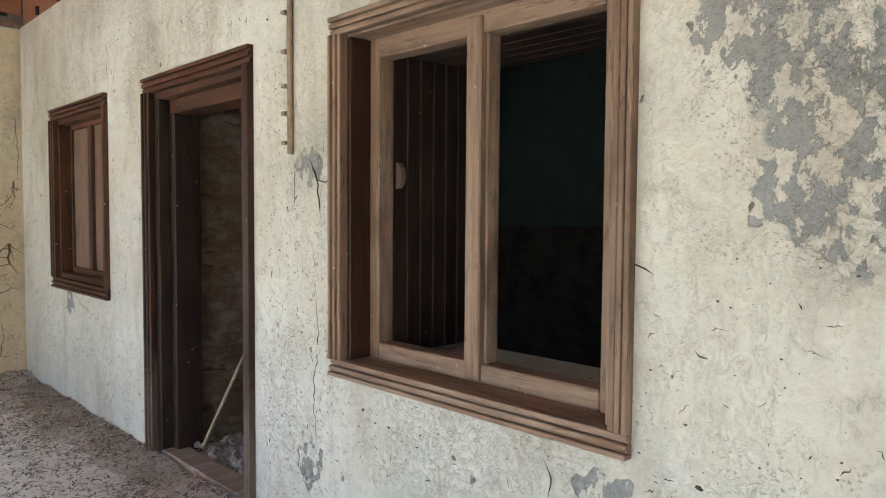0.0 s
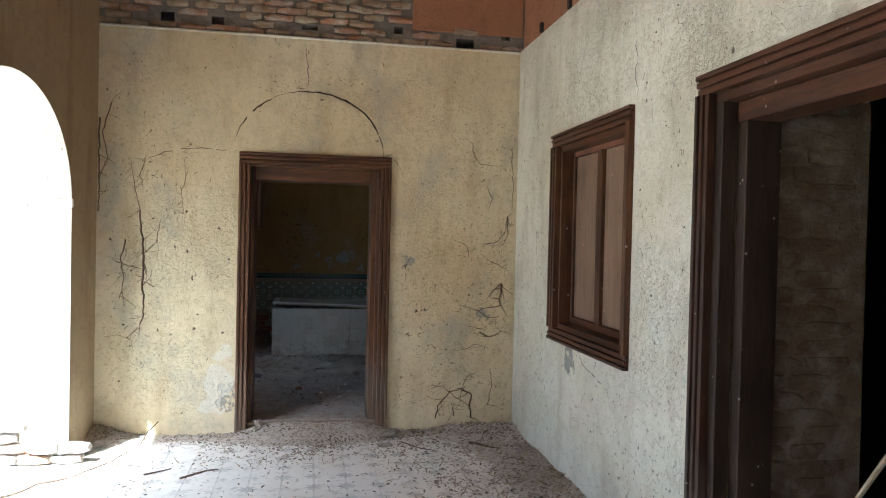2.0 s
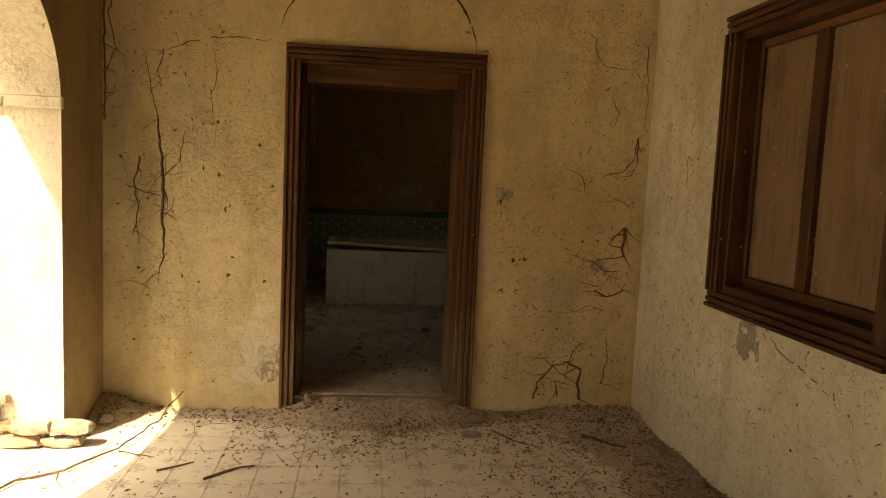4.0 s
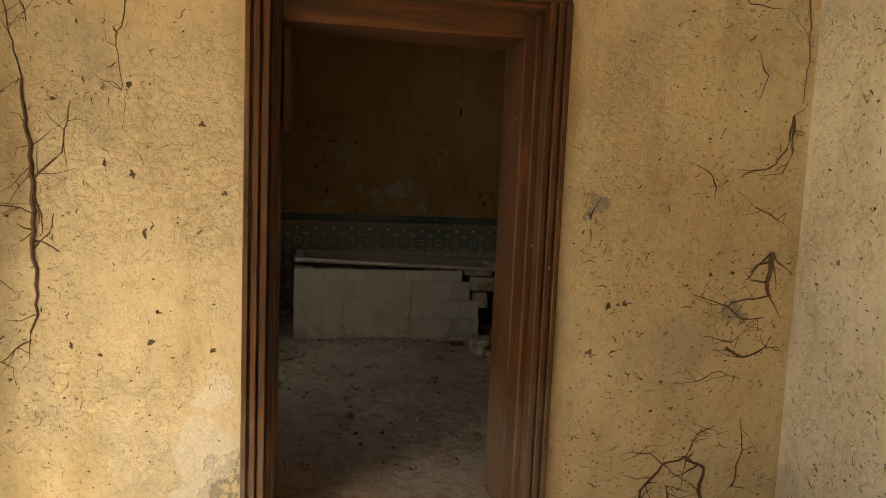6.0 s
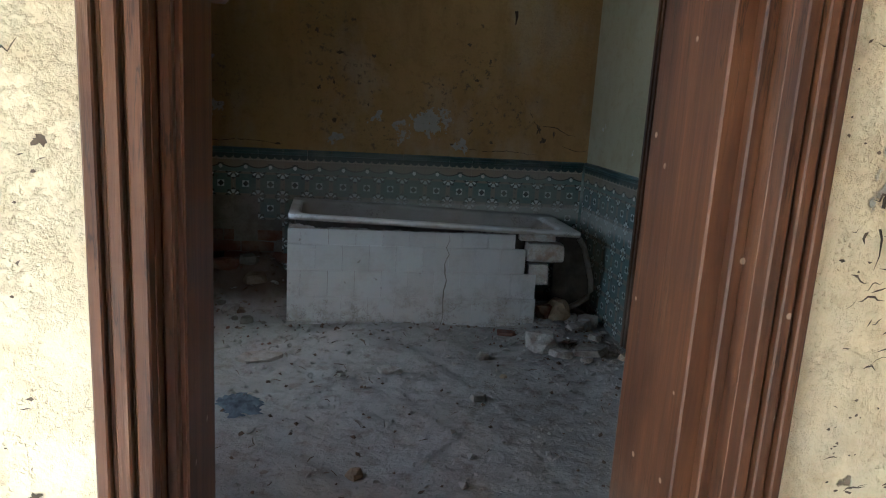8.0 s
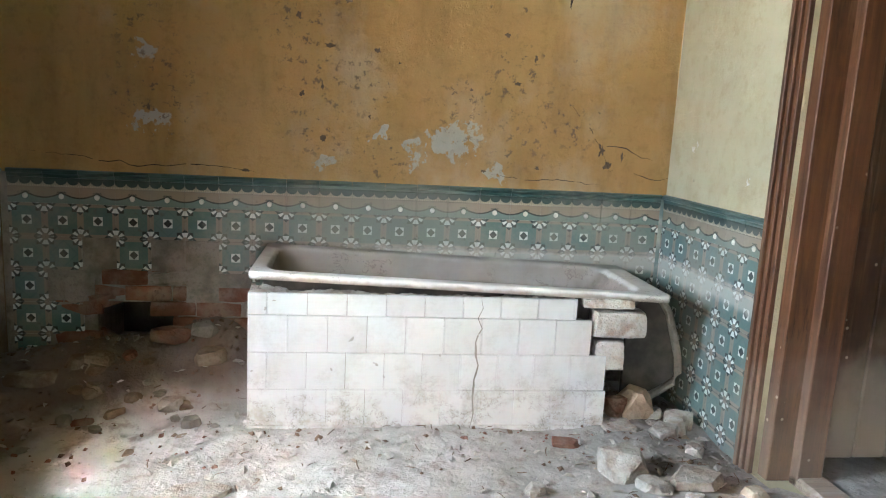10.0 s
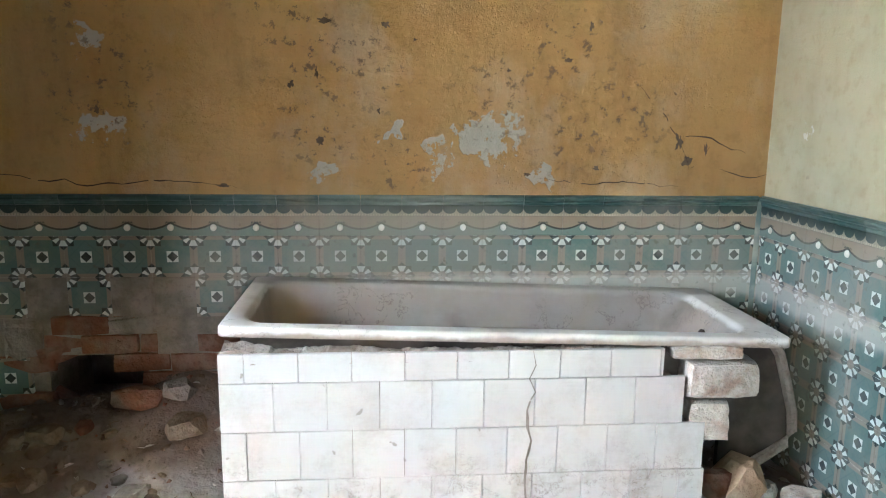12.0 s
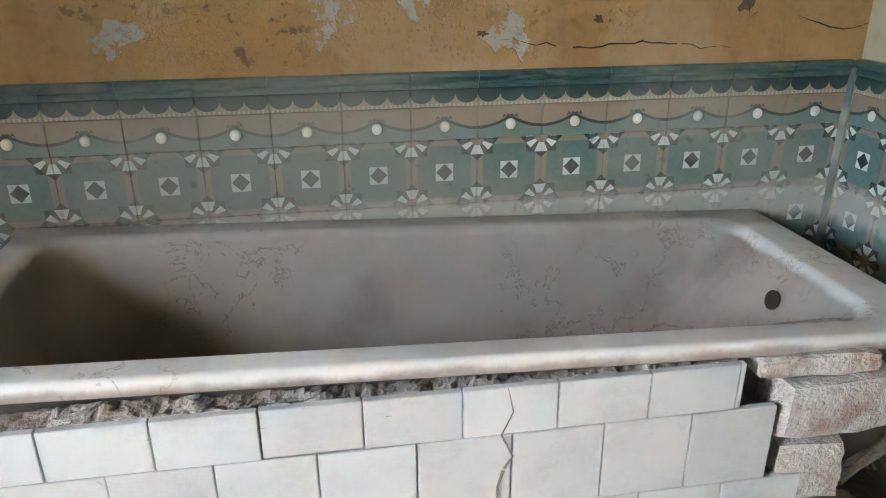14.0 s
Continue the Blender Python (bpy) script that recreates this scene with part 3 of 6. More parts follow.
def wall_mesh(axis, a0, a1, u0, u1, z0, z1, openings=()):
    """A wall with thickness from a0 to a1 along its axis, and openings (u0, u1, z0, z1) right through it."""
    us = sorted({u0, u1, *(u for o in openings for u in o[:2])})
    zs = sorted({z0, z1, *(z for o in openings for z in o[2:])})
    us, zs = [u for u in us if u0 <= u <= u1], [z for z in zs if z0 <= z <= z1]

    def solid(i, j):
        if not (0 <= i < len(us) - 1 and 0 <= j < len(zs) - 1):
            return False
        u, z = (us[i] + us[i + 1]) / 2, (zs[j] + zs[j + 1]) / 2
        return not any(o[0] < u < o[1] and o[2] < z < o[3] for o in openings)

    bm, made = bmesh.new(), {}

    def vert(a, u, z):
        key = (a, u, z)
        if key not in made:
            made[key] = bm.verts.new((a, u, z) if axis == "x" else (u, a, z))
        return made[key]

    for i in range(len(us) - 1):
        for j in range(len(zs) - 1):
            if not solid(i, j):
                continue
            ua, ub, za, zb = us[i], us[i + 1], zs[j], zs[j + 1]
            for a in (a0, a1):
                bm.faces.new([vert(a, ua, za), vert(a, ub, za), vert(a, ub, zb), vert(a, ua, zb)])
            for di, dj, p, q in ((-1, 0, (ua, za), (ua, zb)), (1, 0, (ub, za), (ub, zb)), (0, -1, (ua, za), (ub, za)), (0, 1, (ua, zb), (ub, zb))):
                if not solid(i + di, j + dj):
                    bm.faces.new([vert(a0, *p), vert(a1, *p), vert(a1, *q), vert(a0, *q)])
    return bm


def extruded(points, axis, a0, a1):
    """A flat outline (u, z) drawn out along an axis."""
    bm = bmesh.new()
    rows = [[bm.verts.new((a, u, z) if axis == "x" else (u, a, z)) for u, z in points] for a in (a0, a1)]
    bm.faces.new(rows[0]), bm.faces.new(rows[1])
    for i in range(len(points)):
        j = (i + 1) % len(points)
        bm.faces.new([rows[0][i], rows[0][j], rows[1][j], rows[1][i]])
    return bm


def ribbon(points, width, normal, lift=0.003, bm=None, taper=True):
    """A thin irregular strip that lies on a wall, for a crack."""
    bm = bm or bmesh.new()
    nrm = Vector(normal)
    prev = None
    for i, p in enumerate(points):
        p = Vector(p)
        d = Vector(points[min(i + 1, len(points) - 1)]) - Vector(points[max(i - 1, 0)])
        side = d.cross(nrm).normalized()
        w = width * (0.45 + 0.9 * abs(noise.noise(p * 17))) * (min(1, 0.15 + 3 * min(i, len(points) - 1 - i) / len(points)) if taper else 1)
        row = (bm.verts.new(p + side * w / 2 + nrm * lift), bm.verts.new(p - side * w / 2 + nrm * lift))
        if prev:
            bm.faces.new([prev[0], row[0], row[1], prev[1]])
        prev = row
    return bm


def jagged(points, step=0.03, amount=0.012):
    """A broken line through the given points, with a crack's fine zigzag."""
    out = []
    for p, q in zip(points, points[1:]):
        p, q = Vector(p), Vector(q)
        k = max(1, int((q - p).length / step))
        for i in range(k):
            c = p.lerp(q, i / k)
            out.append(c + (noise.noise_vector(c * 23) * amount if out else Vector()))
    return out + [Vector(points[-1])]


def tube(points, radius, bm=None, sides=6, taper=1.0):
    """A round bar or root along a line of points."""
    bm = bm or bmesh.new()
    pts = [Vector(p) for p in points]
    prev = None
    for i, p in enumerate(pts):
        d = (pts[min(i + 1, len(pts) - 1)] - pts[max(i - 1, 0)]).normalized()
        a = d.cross(Vector((0.3, 0.2, 1)) if abs(d.z) < 0.9 else Vector((1, 0.2, 0))).normalized()
        b = d.cross(a)
        r = radius * (1 + (taper - 1) * i / max(1, len(pts) - 1))
        ring = [bm.verts.new(p + (a * math.cos(t) + b * math.sin(t)) * r) for t in (2 * math.pi * k / sides for k in range(sides))]
        if prev:
            for k in range(sides):
                bm.faces.new([prev[k], prev[(k + 1) % sides], ring[(k + 1) % sides], ring[k]])
        else:
            bm.faces.new(ring)
        prev = ring
    bm.faces.new(prev)
    return bm


def pieces(name, meshes, places, parent):
    """Alike pieces on shared meshes, each an object under its parent: (x, y, z, turn in degrees, which)."""
    for x, y, z, rz, k in places:
        ob = new(name, meshes[k % len(meshes)])
        ob.parent = parent
        ob.matrix_basis = pose(x, y, z, 0, 0, rz)


def setting(name, bm, material, label, category):
    return tagged(part(name, bm, material, None), label, category, kind="structure")


def settle(since):
    """Move all things made since then from the bathroom's own origin to its place."""
    for ob in bpy.data.objects:
        if ob not in since and ob.parent is None:
            ob.location += Vector(BATH)


# ---- the plan ----
XW, XW2 = 1.51, 2.27        # house wall beside the porch, its two faces
XL, XL2 = -1.72, -2.2       # arcade
EY, EY2 = 7.41, 7.8         # wall with the bathroom door
Y0 = -3.0                   # the porch's end behind the walk
BX0, BX1, BY = -1.82, 1.29, 11.0
TOP, BAND = 3.5, 3.1
D1 = (3.33, 4.5, 0.0, 2.21)
W1 = (1.275, 2.555, 0.865, 2.215)
W2 = (5.305, 6.415, 0.96, 2.21)
D2 = (-0.632, 0.408, 0.0, 2.12)
BD = (9.08, 9.99, 0.2, 2.3)
BW = (8.55, 9.45, 1.2, 2.15)

wall_house = setting("wall_house", wall_mesh("x", XW, XW2, Y0, EY, 0, BAND, [D1, W1, W2]), CREAM, "cream plastered house wall with peeling paint and cracks", "wall")
wall_house_top = setting("wall_house_top", wall_mesh("x", XW + 0.03, XW2, Y0, EY, BAND, TOP + 0.3), REDWASH, "red-washed upper wall band above the cream plaster", "wall")
wall_end = setting("wall_end", wall_mesh("y", EY, EY2, XL2, XW2, 0, BAND, [D2]), YELLOW, "yellowed cream plaster wall with cracks round a doorway", "wall")
POCKETS = [(-1.3, -1.2, 3.16, 3.23), (-0.93, -0.84, 3.16, 3.22), (-0.25, -0.13, 3.17, 3.21), (0.47, 0.55, 3.19, 3.25), (0.98, 1.13, 3.1, 3.19), (1.36, 1.43, 3.2, 3.26)]
wall_end_top = setting("wall_end_top", wall_mesh("y", EY + 0.05, EY2, XL2, XW2, BAND, TOP + 0.3, POCKETS), MORTAR, "crumbling brick band with empty beam pockets", "wall")

ARCHES, HALF, SPRING = [5.97, 3.2, 0.43, -2.34], 0.88, 1.74
outline = [(EY, 0), (EY, TOP + 0.3), (Y0 - 0.3, TOP + 0.3), (Y0 - 0.3, 0)]
for cy in reversed(ARCHES):
    outline += [(cy - HALF, 0), (cy - HALF, SPRING)]
    outline += [(cy - HALF * math.cos(math.pi * k / 24), SPRING + 0.68 * math.sin(math.pi * k / 24)) for k in range(1, 24)]
    outline += [(cy + HALF, SPRING), (cy + HALF, 0)]
outline = [p for i, p in enumerate(outline) if p != outline[i - 1]]
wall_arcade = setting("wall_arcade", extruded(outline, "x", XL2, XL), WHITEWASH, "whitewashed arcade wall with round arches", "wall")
# the porch-facing side gets a browner plaster than the other faces
wall_arcade.data.materials.append(BROWNER)
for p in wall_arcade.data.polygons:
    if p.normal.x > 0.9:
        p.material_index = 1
for cy in ARCHES:
    for s in (-1, 1):
        e = cy + s * HALF
        part("impost", box(XL2 - 0.02, XL + 0.015, min(e, e - s * 0.03), max(e, e - s * 0.03), SPRING - 0.03, SPRING + 0.03, 0.006), WHITEWASH, wall_arcade, "plaster impost ledge at the arch's spring")

setting("wall_porch_back", wall_mesh("y", Y0 - 0.3, Y0, XL, XW2, 0, TOP + 0.3), CREAM, "plain cream plaster wall at the porch's end", "wall")
setting("ceiling", box(XL2 - 0.15, XW2 + 0.1, Y0 - 0.4, EY2, TOP + 0.05, TOP + 0.3), REDWASH, "dark reddish porch ceiling", "ceiling")
setting("floor_porch", box(XL2, XW2, Y0 - 0.3, EY2, -0.2, 0.0), POTDUST, "dusty grey porch floor", "floor")
setting("ground", box(-400, 400, -400, 400, -0.5, -0.12), SOIL, "dry sunlit soil outside the arcade", "ground")

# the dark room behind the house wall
setting("wall_room_far", wall_mesh("x", 5.4, 5.7, Y0 - 0.3, EY, 0, TOP), GLOOMWALL, "bare wall of the dark room", "wall")
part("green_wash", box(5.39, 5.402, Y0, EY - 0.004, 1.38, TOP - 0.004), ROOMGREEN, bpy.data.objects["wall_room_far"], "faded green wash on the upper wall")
setting("wall_room_back", wall_mesh("y", Y0 - 0.3, Y0, XW2, 5.7, 0, TOP), GLOOMWALL, "bare wall of the dark room", "wall")
setting("wall_room_front", wall_mesh("y", EY, EY2, XW2, 5.7, 0, TOP), GLOOMWALL, "bare wall of the dark room", "wall")
setting("ceiling_room", box(XW2, 5.8, Y0 - 0.4, EY2, TOP, TOP + 0.2), GLOOMWALL, "ceiling of the dark room", "ceiling")
setting("floor_room", box(XW2, 5.8, Y0 - 0.3, EY, -0.2, 0.02), MORTAR, "littered floor of the dark room", "floor")

# bathroom shell
before = set(bpy.data.objects)
HOLE = (-1.42, -1.06, 0.3, 0.56)
wall_bath = setting("wall_bath", wall_mesh("y", BY + 0.02, BY + 0.4, BX0 - 0.45, BX1 + 0.25, 0, 1.15, [HOLE]), MORTAR, "mortar and brick behind missing wall tiles", "wall")
# core coloured nearly black, to paint the shade inside the hole
setting("wall_bath_core", wall_mesh("y", BY + 0.4, BY + 0.5, BX0 - 0.45, BX1 + 0.25, 0, 1.15), GLOOMWALL, "wall core", "wall")
wall_bath_upper = setting("wall_bath_upper", wall_mesh("y", BY, BY + 0.5, BX0 - 0.45, BX1 + 0.25, 1.15, 3.4), OCHRE, "ochre painted plaster wall with flaked patches", "wall")
# left wall: its shade is in the darkened plaster colour
wall_bath_left = setting("wall_bath_left", wall_mesh("x", BX0 - 0.45, BX0, EY2, BY + 0.02, 0, 3.4, [BW]), DIMMED, "ochre plaster wall with a window opening", "wall")
wall_bath_right = setting("wall_bath_right", wall_mesh("x", BX1, BX1 + 0.25, EY2, BY + 0.02, 0, 3.4, [BD]), PALE, "pale yellow plaster wall with stains", "wall")
setting("ceiling_bath", box(BX0 - 0.5, BX1 + 0.25, EY2, BY + 0.5, 3.4, 3.6), DIMMED, "bathroom ceiling with a colour darkened to dim the room", "ceiling")
# the room beyond the bathroom's side door
setting("floor_side", box(BX1 + 0.25, 4.2, EY2, BY + 0.5, 0.0, 0.22), DUST, "dusty floor of the room beyond the side door", "floor")
setting("wall_side_far", wall_mesh("x", 4.2, 4.4, EY2, BY + 0.5, 0, 3.4), PALE, "plain wall of the side room", "wall")
setting("wall_side_back", wall_mesh("y", BY + 0.02, BY + 0.5, BX1 + 0.25, 4.2, 0, 3.4), PALE, "plain wall of the side room", "wall")
setting("wall_side_front", wall_mesh("y", EY2, EY2 + 0.2, XW2, 4.2, 0, 3.4), PALE, "plain wall of the side room", "wall")
setting("ceiling_side", box(BX1 + 0.25, 4.4, EY2, BY + 0.5, 3.4, 3.6), PALE, "ceiling of the side room", "ceiling")


def ground_sheet(x0, x1, y0, y1, base, step, bumps):
    """An uneven dirt floor."""
    nx, ny = int((x1 - x0) / step), int((y1 - y0) / step)
    verts, faces = [], []
    for j in range(ny + 1):
        for i in range(nx + 1):
            x, y = x0 + (x1 - x0) * i / nx, y0 + (y1 - y0) * j / ny
            p = Vector((x, y, 0))
            z = base + 0.022 * noise.noise(p * 1.7) + 0.012 * noise.noise(p * 6) + 0.007 * noise.noise(p * 17) + 0.005 * noise.noise(p * 41)
            for bx, by, r, h in bumps:
                z += h * math.exp(-((x - bx) ** 2 + (y - by) ** 2) / r ** 2)
            verts.append((x, y, z))
    for j in range(ny):
        for i in range(nx):
            k = j * (nx + 1) + i
            faces.append((k, k + 1, k + nx + 2, k + nx + 1))
    me = bpy.data.meshes.new("floor_bath")
    me.from_pydata(verts, [], faces)
    for p in me.polygons:
        p.use_smooth = True
    return me


BUMPS = [(-1.25, 10.95, 0.42, 0.19), (-0.84, 10.98, 0.22, 0.17), (1.2, 9.5, 0.28, 0.045), (-1.75, 10.8, 0.35, 0.12), (0.9, 10.5, 0.3, 0.07), (-0.8, 10.9, 0.25, 0.06), (0.95, 9.9, 0.35, 0.03), (0.1, 10.35, 0.6, 0.04), (-0.5, 10.3, 0.4, 0.02)]
floor_bath_me = ground_sheet(BX0, BX1, EY2 - 0.02, BY + 0.02, 0.19, 0.024, BUMPS)
floor_bath_me.materials.append(DUST)
tagged(new("floor_bath", floor_bath_me), "uneven bathroom floor of grey dust and rubble", "floor", kind="structure")
settle(before)
setting("wall_bath_front", wall_mesh("y", EY2, EY2 + 0.02, BX0, BX1, 0, 3.3, [(D2[0], D2[1], 0, 2.14)]), DIMMED, "ochre plaster wall round the entrance", "wall")


def floor_z(x, y):
    p = Vector((x, y, 0))
    z = 0.19 + 0.022 * noise.noise(p * 1.7) + 0.012 * noise.noise(p * 6)
    return z + sum(h * math.exp(-((x - bx) ** 2 + (y - by) ** 2) / r ** 2) for bx, by, r, h in BUMPS)


# ---- joinery ----
def casing(name, axis, a, side, u0, u1, z0, z1, wide, mats, label, sill=True, root=None):
    """A moulded surround on a wall face: two stiles, a head and, for a window, a bottom rail. side: +1 or -1, the way it stands proud."""
    up, across = mats
    root = root or thing(name, label, "frame" if sill else "door frame", kind="structure")

    def bar(nm, ua, ub, za, zb, mat, vertical, sgn):
        # steps of the moulding, the outermost the thickest
        bm = bmesh.new()
        for f0, f1, deep in ((0.0, 0.24, 0.034), (0.24, 0.36, 0.018), (0.36, 0.62, 0.028), (0.62, 0.7, 0.012), (0.7, 1.0, 0.02)):
            if vertical:
                p, q = (ua + (ub - ua) * f0, ua + (ub - ua) * f1) if sgn > 0 else (ub - (ub - ua) * f1, ub - (ub - ua) * f0)
                lo, hi = za, zb
                c = (p, q, lo, hi)
            else:
                p, q = (za + (zb - za) * f0, za + (zb - za) * f1) if sgn > 0 else (zb - (zb - za) * f1, zb - (zb - za) * f0)
                c = (ua, ub, p, q)
            d0, d1 = sorted((a - side * 0.02, a + side * deep))
            if axis == "x":
                box(d0, d1, c[0], c[1], c[2], c[3], 0.003, bm)
            else:
                box(c[0], c[1], d0, d1, c[2], c[3], 0.003, bm)
        part(nm, bm, mat, root)

    bar("stile", u0, u0 + wide, z0 if not sill else z0 + wide, z1 - wide, up, True, 1)
    bar("stile", u1 - wide, u1, z0 if not sill else z0 + wide, z1 - wide, up, True, -1)
    bar("head", u0, u1, z1 - wide, z1, across, False, -1)
    if sill:
        bar("bottom_rail", u0, u1, z0, z0 + wide, across, False, 1)
    return root


def bars(root, specs, bevel=0.004):
    for nm, mat, c in specs:
        part(nm, box(*c, bevel), mat, root)


# doorway into the dark room
door_1 = casing("door_1", "x", XW, -1, 3.265, 4.575, 0.0, 2.285, 0.085, (MAHOGANY_DARK, MAHOGANY_Y), "dark red-brown wooden door frame, its door gone", False)
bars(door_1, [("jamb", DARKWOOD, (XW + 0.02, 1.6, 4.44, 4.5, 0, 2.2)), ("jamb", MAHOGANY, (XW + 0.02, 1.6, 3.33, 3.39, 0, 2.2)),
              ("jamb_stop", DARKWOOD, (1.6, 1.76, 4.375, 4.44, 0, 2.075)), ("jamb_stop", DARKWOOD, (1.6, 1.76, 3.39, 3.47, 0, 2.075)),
              ("head_lining", MAHOGANY_Y, (XW + 0.02, 1.68, 3.33, 4.5, 2.16, 2.2)), ("head_stop", MAHOGANY_Y, (1.597, 1.76, 3.39, 4.44, 2.075, 2.16))])
part("threshold", box(1.53, 1.68, 3.36, 4.47, 0.0, 0.045, 0.006), PLANK, door_1, "dusty pale threshold")


def cleat(root, axis, x, y, z, label="half-round wooden cleat"):
    pts = [(0.0, 0.055), (0.016, 0.05), (0.032, 0.03), (0.037, 0.0), (0.032, -0.03), (0.016, -0.05), (0.0, -0.055)]
    if axis == "x":
        bm = extruded([(y - u, z + v) for u, v in pts], "x", x, x + 0.025)
    else:
        bm = extruded([(x + u, z + v) for u, v in pts], "y", y, y + 0.025)
    return part("cleat", bm, PAINT, root, label)


cleat(door_1, "x", 1.765, 4.47, 1.55)

# large open window
window_1 = casing("window_1", "x", XW, -1, 1.197, 2.606, 0.823, 2.275, 0.068, (BARE, BARE_Y), "weathered two-light wooden window frame without glass")
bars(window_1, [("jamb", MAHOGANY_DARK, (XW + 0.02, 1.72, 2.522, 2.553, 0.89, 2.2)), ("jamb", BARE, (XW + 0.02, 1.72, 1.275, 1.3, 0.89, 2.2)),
                ("sill", BARE_Y, (XW + 0.02, 1.72, 1.3, 2.522, 0.865, 0.89)), ("head_lining", BARE_Y, (XW + 0.02, 1.72, 1.3, 2.522, 2.2, 2.215)),
                ("light_stile", BARE, (1.63, 1.71, 2.462, 2.522, 0.89, 2.2)), ("light_stile", BARE, (1.63, 1.71, 1.3, 1.385, 0.89, 2.2)),
                ("bottom_light_rail", BARE_Y, (1.63, 1.71, 1.385, 2.462, 0.89, 0.96)), ("top_light_rail", BARE_Y, (1.63, 1.71, 1.385, 2.462, 2.12, 2.2)),
                ("mullion", BARE, (1.615, 1.72, 1.88, 1.953, 0.9, 2.18)), ("mullion_bead", BARE, (1.64, 1.7, 1.953, 1.965, 0.96, 2.12)), ("mullion_bead", BARE, (1.64, 1.7, 1.868, 1.88, 0.96, 2.12))], 0.005)
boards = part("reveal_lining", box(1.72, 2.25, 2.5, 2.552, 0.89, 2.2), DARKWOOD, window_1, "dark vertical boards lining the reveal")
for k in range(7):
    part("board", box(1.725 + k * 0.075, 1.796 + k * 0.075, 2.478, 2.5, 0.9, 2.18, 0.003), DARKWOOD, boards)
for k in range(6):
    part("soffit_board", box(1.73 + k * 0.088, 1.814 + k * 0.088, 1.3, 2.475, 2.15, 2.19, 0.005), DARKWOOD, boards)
cleat(window_1, "x", 1.73, 2.475, 1.65)

# shuttered window
window_2 = casing("window_2", "x", XW, -1, 5.231, 6.488, 0.885, 2.286, 0.08, (MAHOGANY, MAHOGANY_Y), "dark wooden window frame closed by taupe shutter panels")
bars(window_2, [("jamb", MAHOGANY, (XW + 0.02, 1.66, 6.395, 6.415, 0.96, 2.21)), ("jamb", MAHOGANY, (XW + 0.02, 1.66, 5.305, 5.33, 0.96, 2.21)),
                ("sill", MAHOGANY_Y, (XW + 0.02, 1.66, 5.33, 6.395, 0.96, 1.0)), ("head_lining", MAHOGANY_Y, (XW + 0.02, 1.66, 5.33, 6.395, 2.17, 2.21))])
shutter = part("shutter", box(1.645, 1.665, 5.31, 6.4, 0.98, 2.2), SHUTTER, window_2, "closed taupe wooden shutter")
bars(shutter, [("stile", MAHOGANY, (1.615, 1.645, 6.37, 6.395, 1.0, 2.17)), ("stile", MAHOGANY, (1.615, 1.645, 5.33, 5.36, 1.0, 2.17)),
               ("top_rail", REDWOOD_Y, (1.615, 1.645, 5.36, 6.37, 2.135, 2.17)), ("bottom_rail", MAHOGANY_Y, (1.615, 1.645, 5.36, 6.37, 1.0, 1.045)),
               ("muntin", MAHOGANY, (1.605, 1.645, 5.88, 5.955, 1.045, 2.135)), ("panel", SHUTTER, (1.63, 1.645, 5.96, 6.367, 1.05, 2.132)), ("panel", SHUTTER, (1.63, 1.645, 5.365, 5.877, 1.05, 2.132))])

# doorway into the bathroom
door_2 = casing("door_2", "y", EY, -1, -0.701, 0.469, 0.0, 2.19, 0.083, (MAHOGANY, MAHOGANY_X), "dark red-brown moulded wooden door frame, its door gone", False)
bars(door_2, [("jamb", MAHOGANY, (-0.632, -0.618, EY + 0.02, 7.5, 0, 2.11)), ("jamb", MAHOGANY, (0.388, 0.408, EY + 0.02, 7.5, 0, 2.11)),
              ("jamb_post", MAHOGANY, (-0.632, -0.586, 7.5, 7.78, 0, 2.1)), ("jamb_post", MAHOGANY, (0.324, 0.408, 7.5, 7.78, 0, 2.1)),
              ("head_lining", MAHOGANY_X, (-0.618, 0.388, EY + 0.02, 7.5, 2.09, 2.11)), ("head_post", MAHOGANY_X, (-0.586, 0.324, 7.5, 7.78, 1.99, 2.11)),
              ("jamb_bead", MAHOGANY, (0.363, 0.390, 7.47, 7.5, 0.1, 2.08)), ("jamb_bead", MAHOGANY, (-0.618, -0.597, 7.47, 7.5, 0.1, 2.08))])
part("threshold", box(-0.618, 0.388, EY + 0.03, 7.5, 0.0, 0.085, 0.008), PLANK, door_2, "dusty pale wooden threshold")
part("doorstep", box(-0.586, 0.324, 7.5, 7.8, 0.0, 0.092, 0.01), STONE, door_2, "worn stone doorstep")
part("hinge_block", box(-0.588, -0.545, 7.62, 7.75, 1.6, 2.0, 0.01), MAHOGANY, door_2, "short broken wooden hinge block")

before = set(bpy.data.objects)
# bathroom side door, its leaf swung into the next room
door_3 = casing("door_3", "x", BX1, -1, 8.99, 10.075, 0.2, 2.38, 0.085, (MAHOGANY, MAHOGANY_Y), "dark wooden door frame with an open plank door", False)
bars(door_3, [("jamb", MAHOGANY, (BX1 + 0.02, 1.54, 9.93, 9.99, 0.2, 2.3)), ("jamb", MAHOGANY, (BX1 + 0.02, 1.54, 9.08, 9.14, 0.2, 2.3)),
              ("jamb_stop", MAHOGANY, (1.4, 1.5, 9.88, 9.93, 0.2, 2.25)), ("head_lining", MAHOGANY_Y, (BX1 + 0.02, 1.54, 9.14, 9.93, 2.25, 2.3))])
part("threshold", box(1.40, 1.52, 9.14, 9.93, 0.18, 0.238, 0.01), PLANK, door_3, "dusty threshold plank")
leaf = part("door_leaf", box(1.55, 2.36, 9.99, 10.01, 0.27, 2.26, 0.003), DOORWOOD, door_3, "dark brown plank door with dust at its foot")
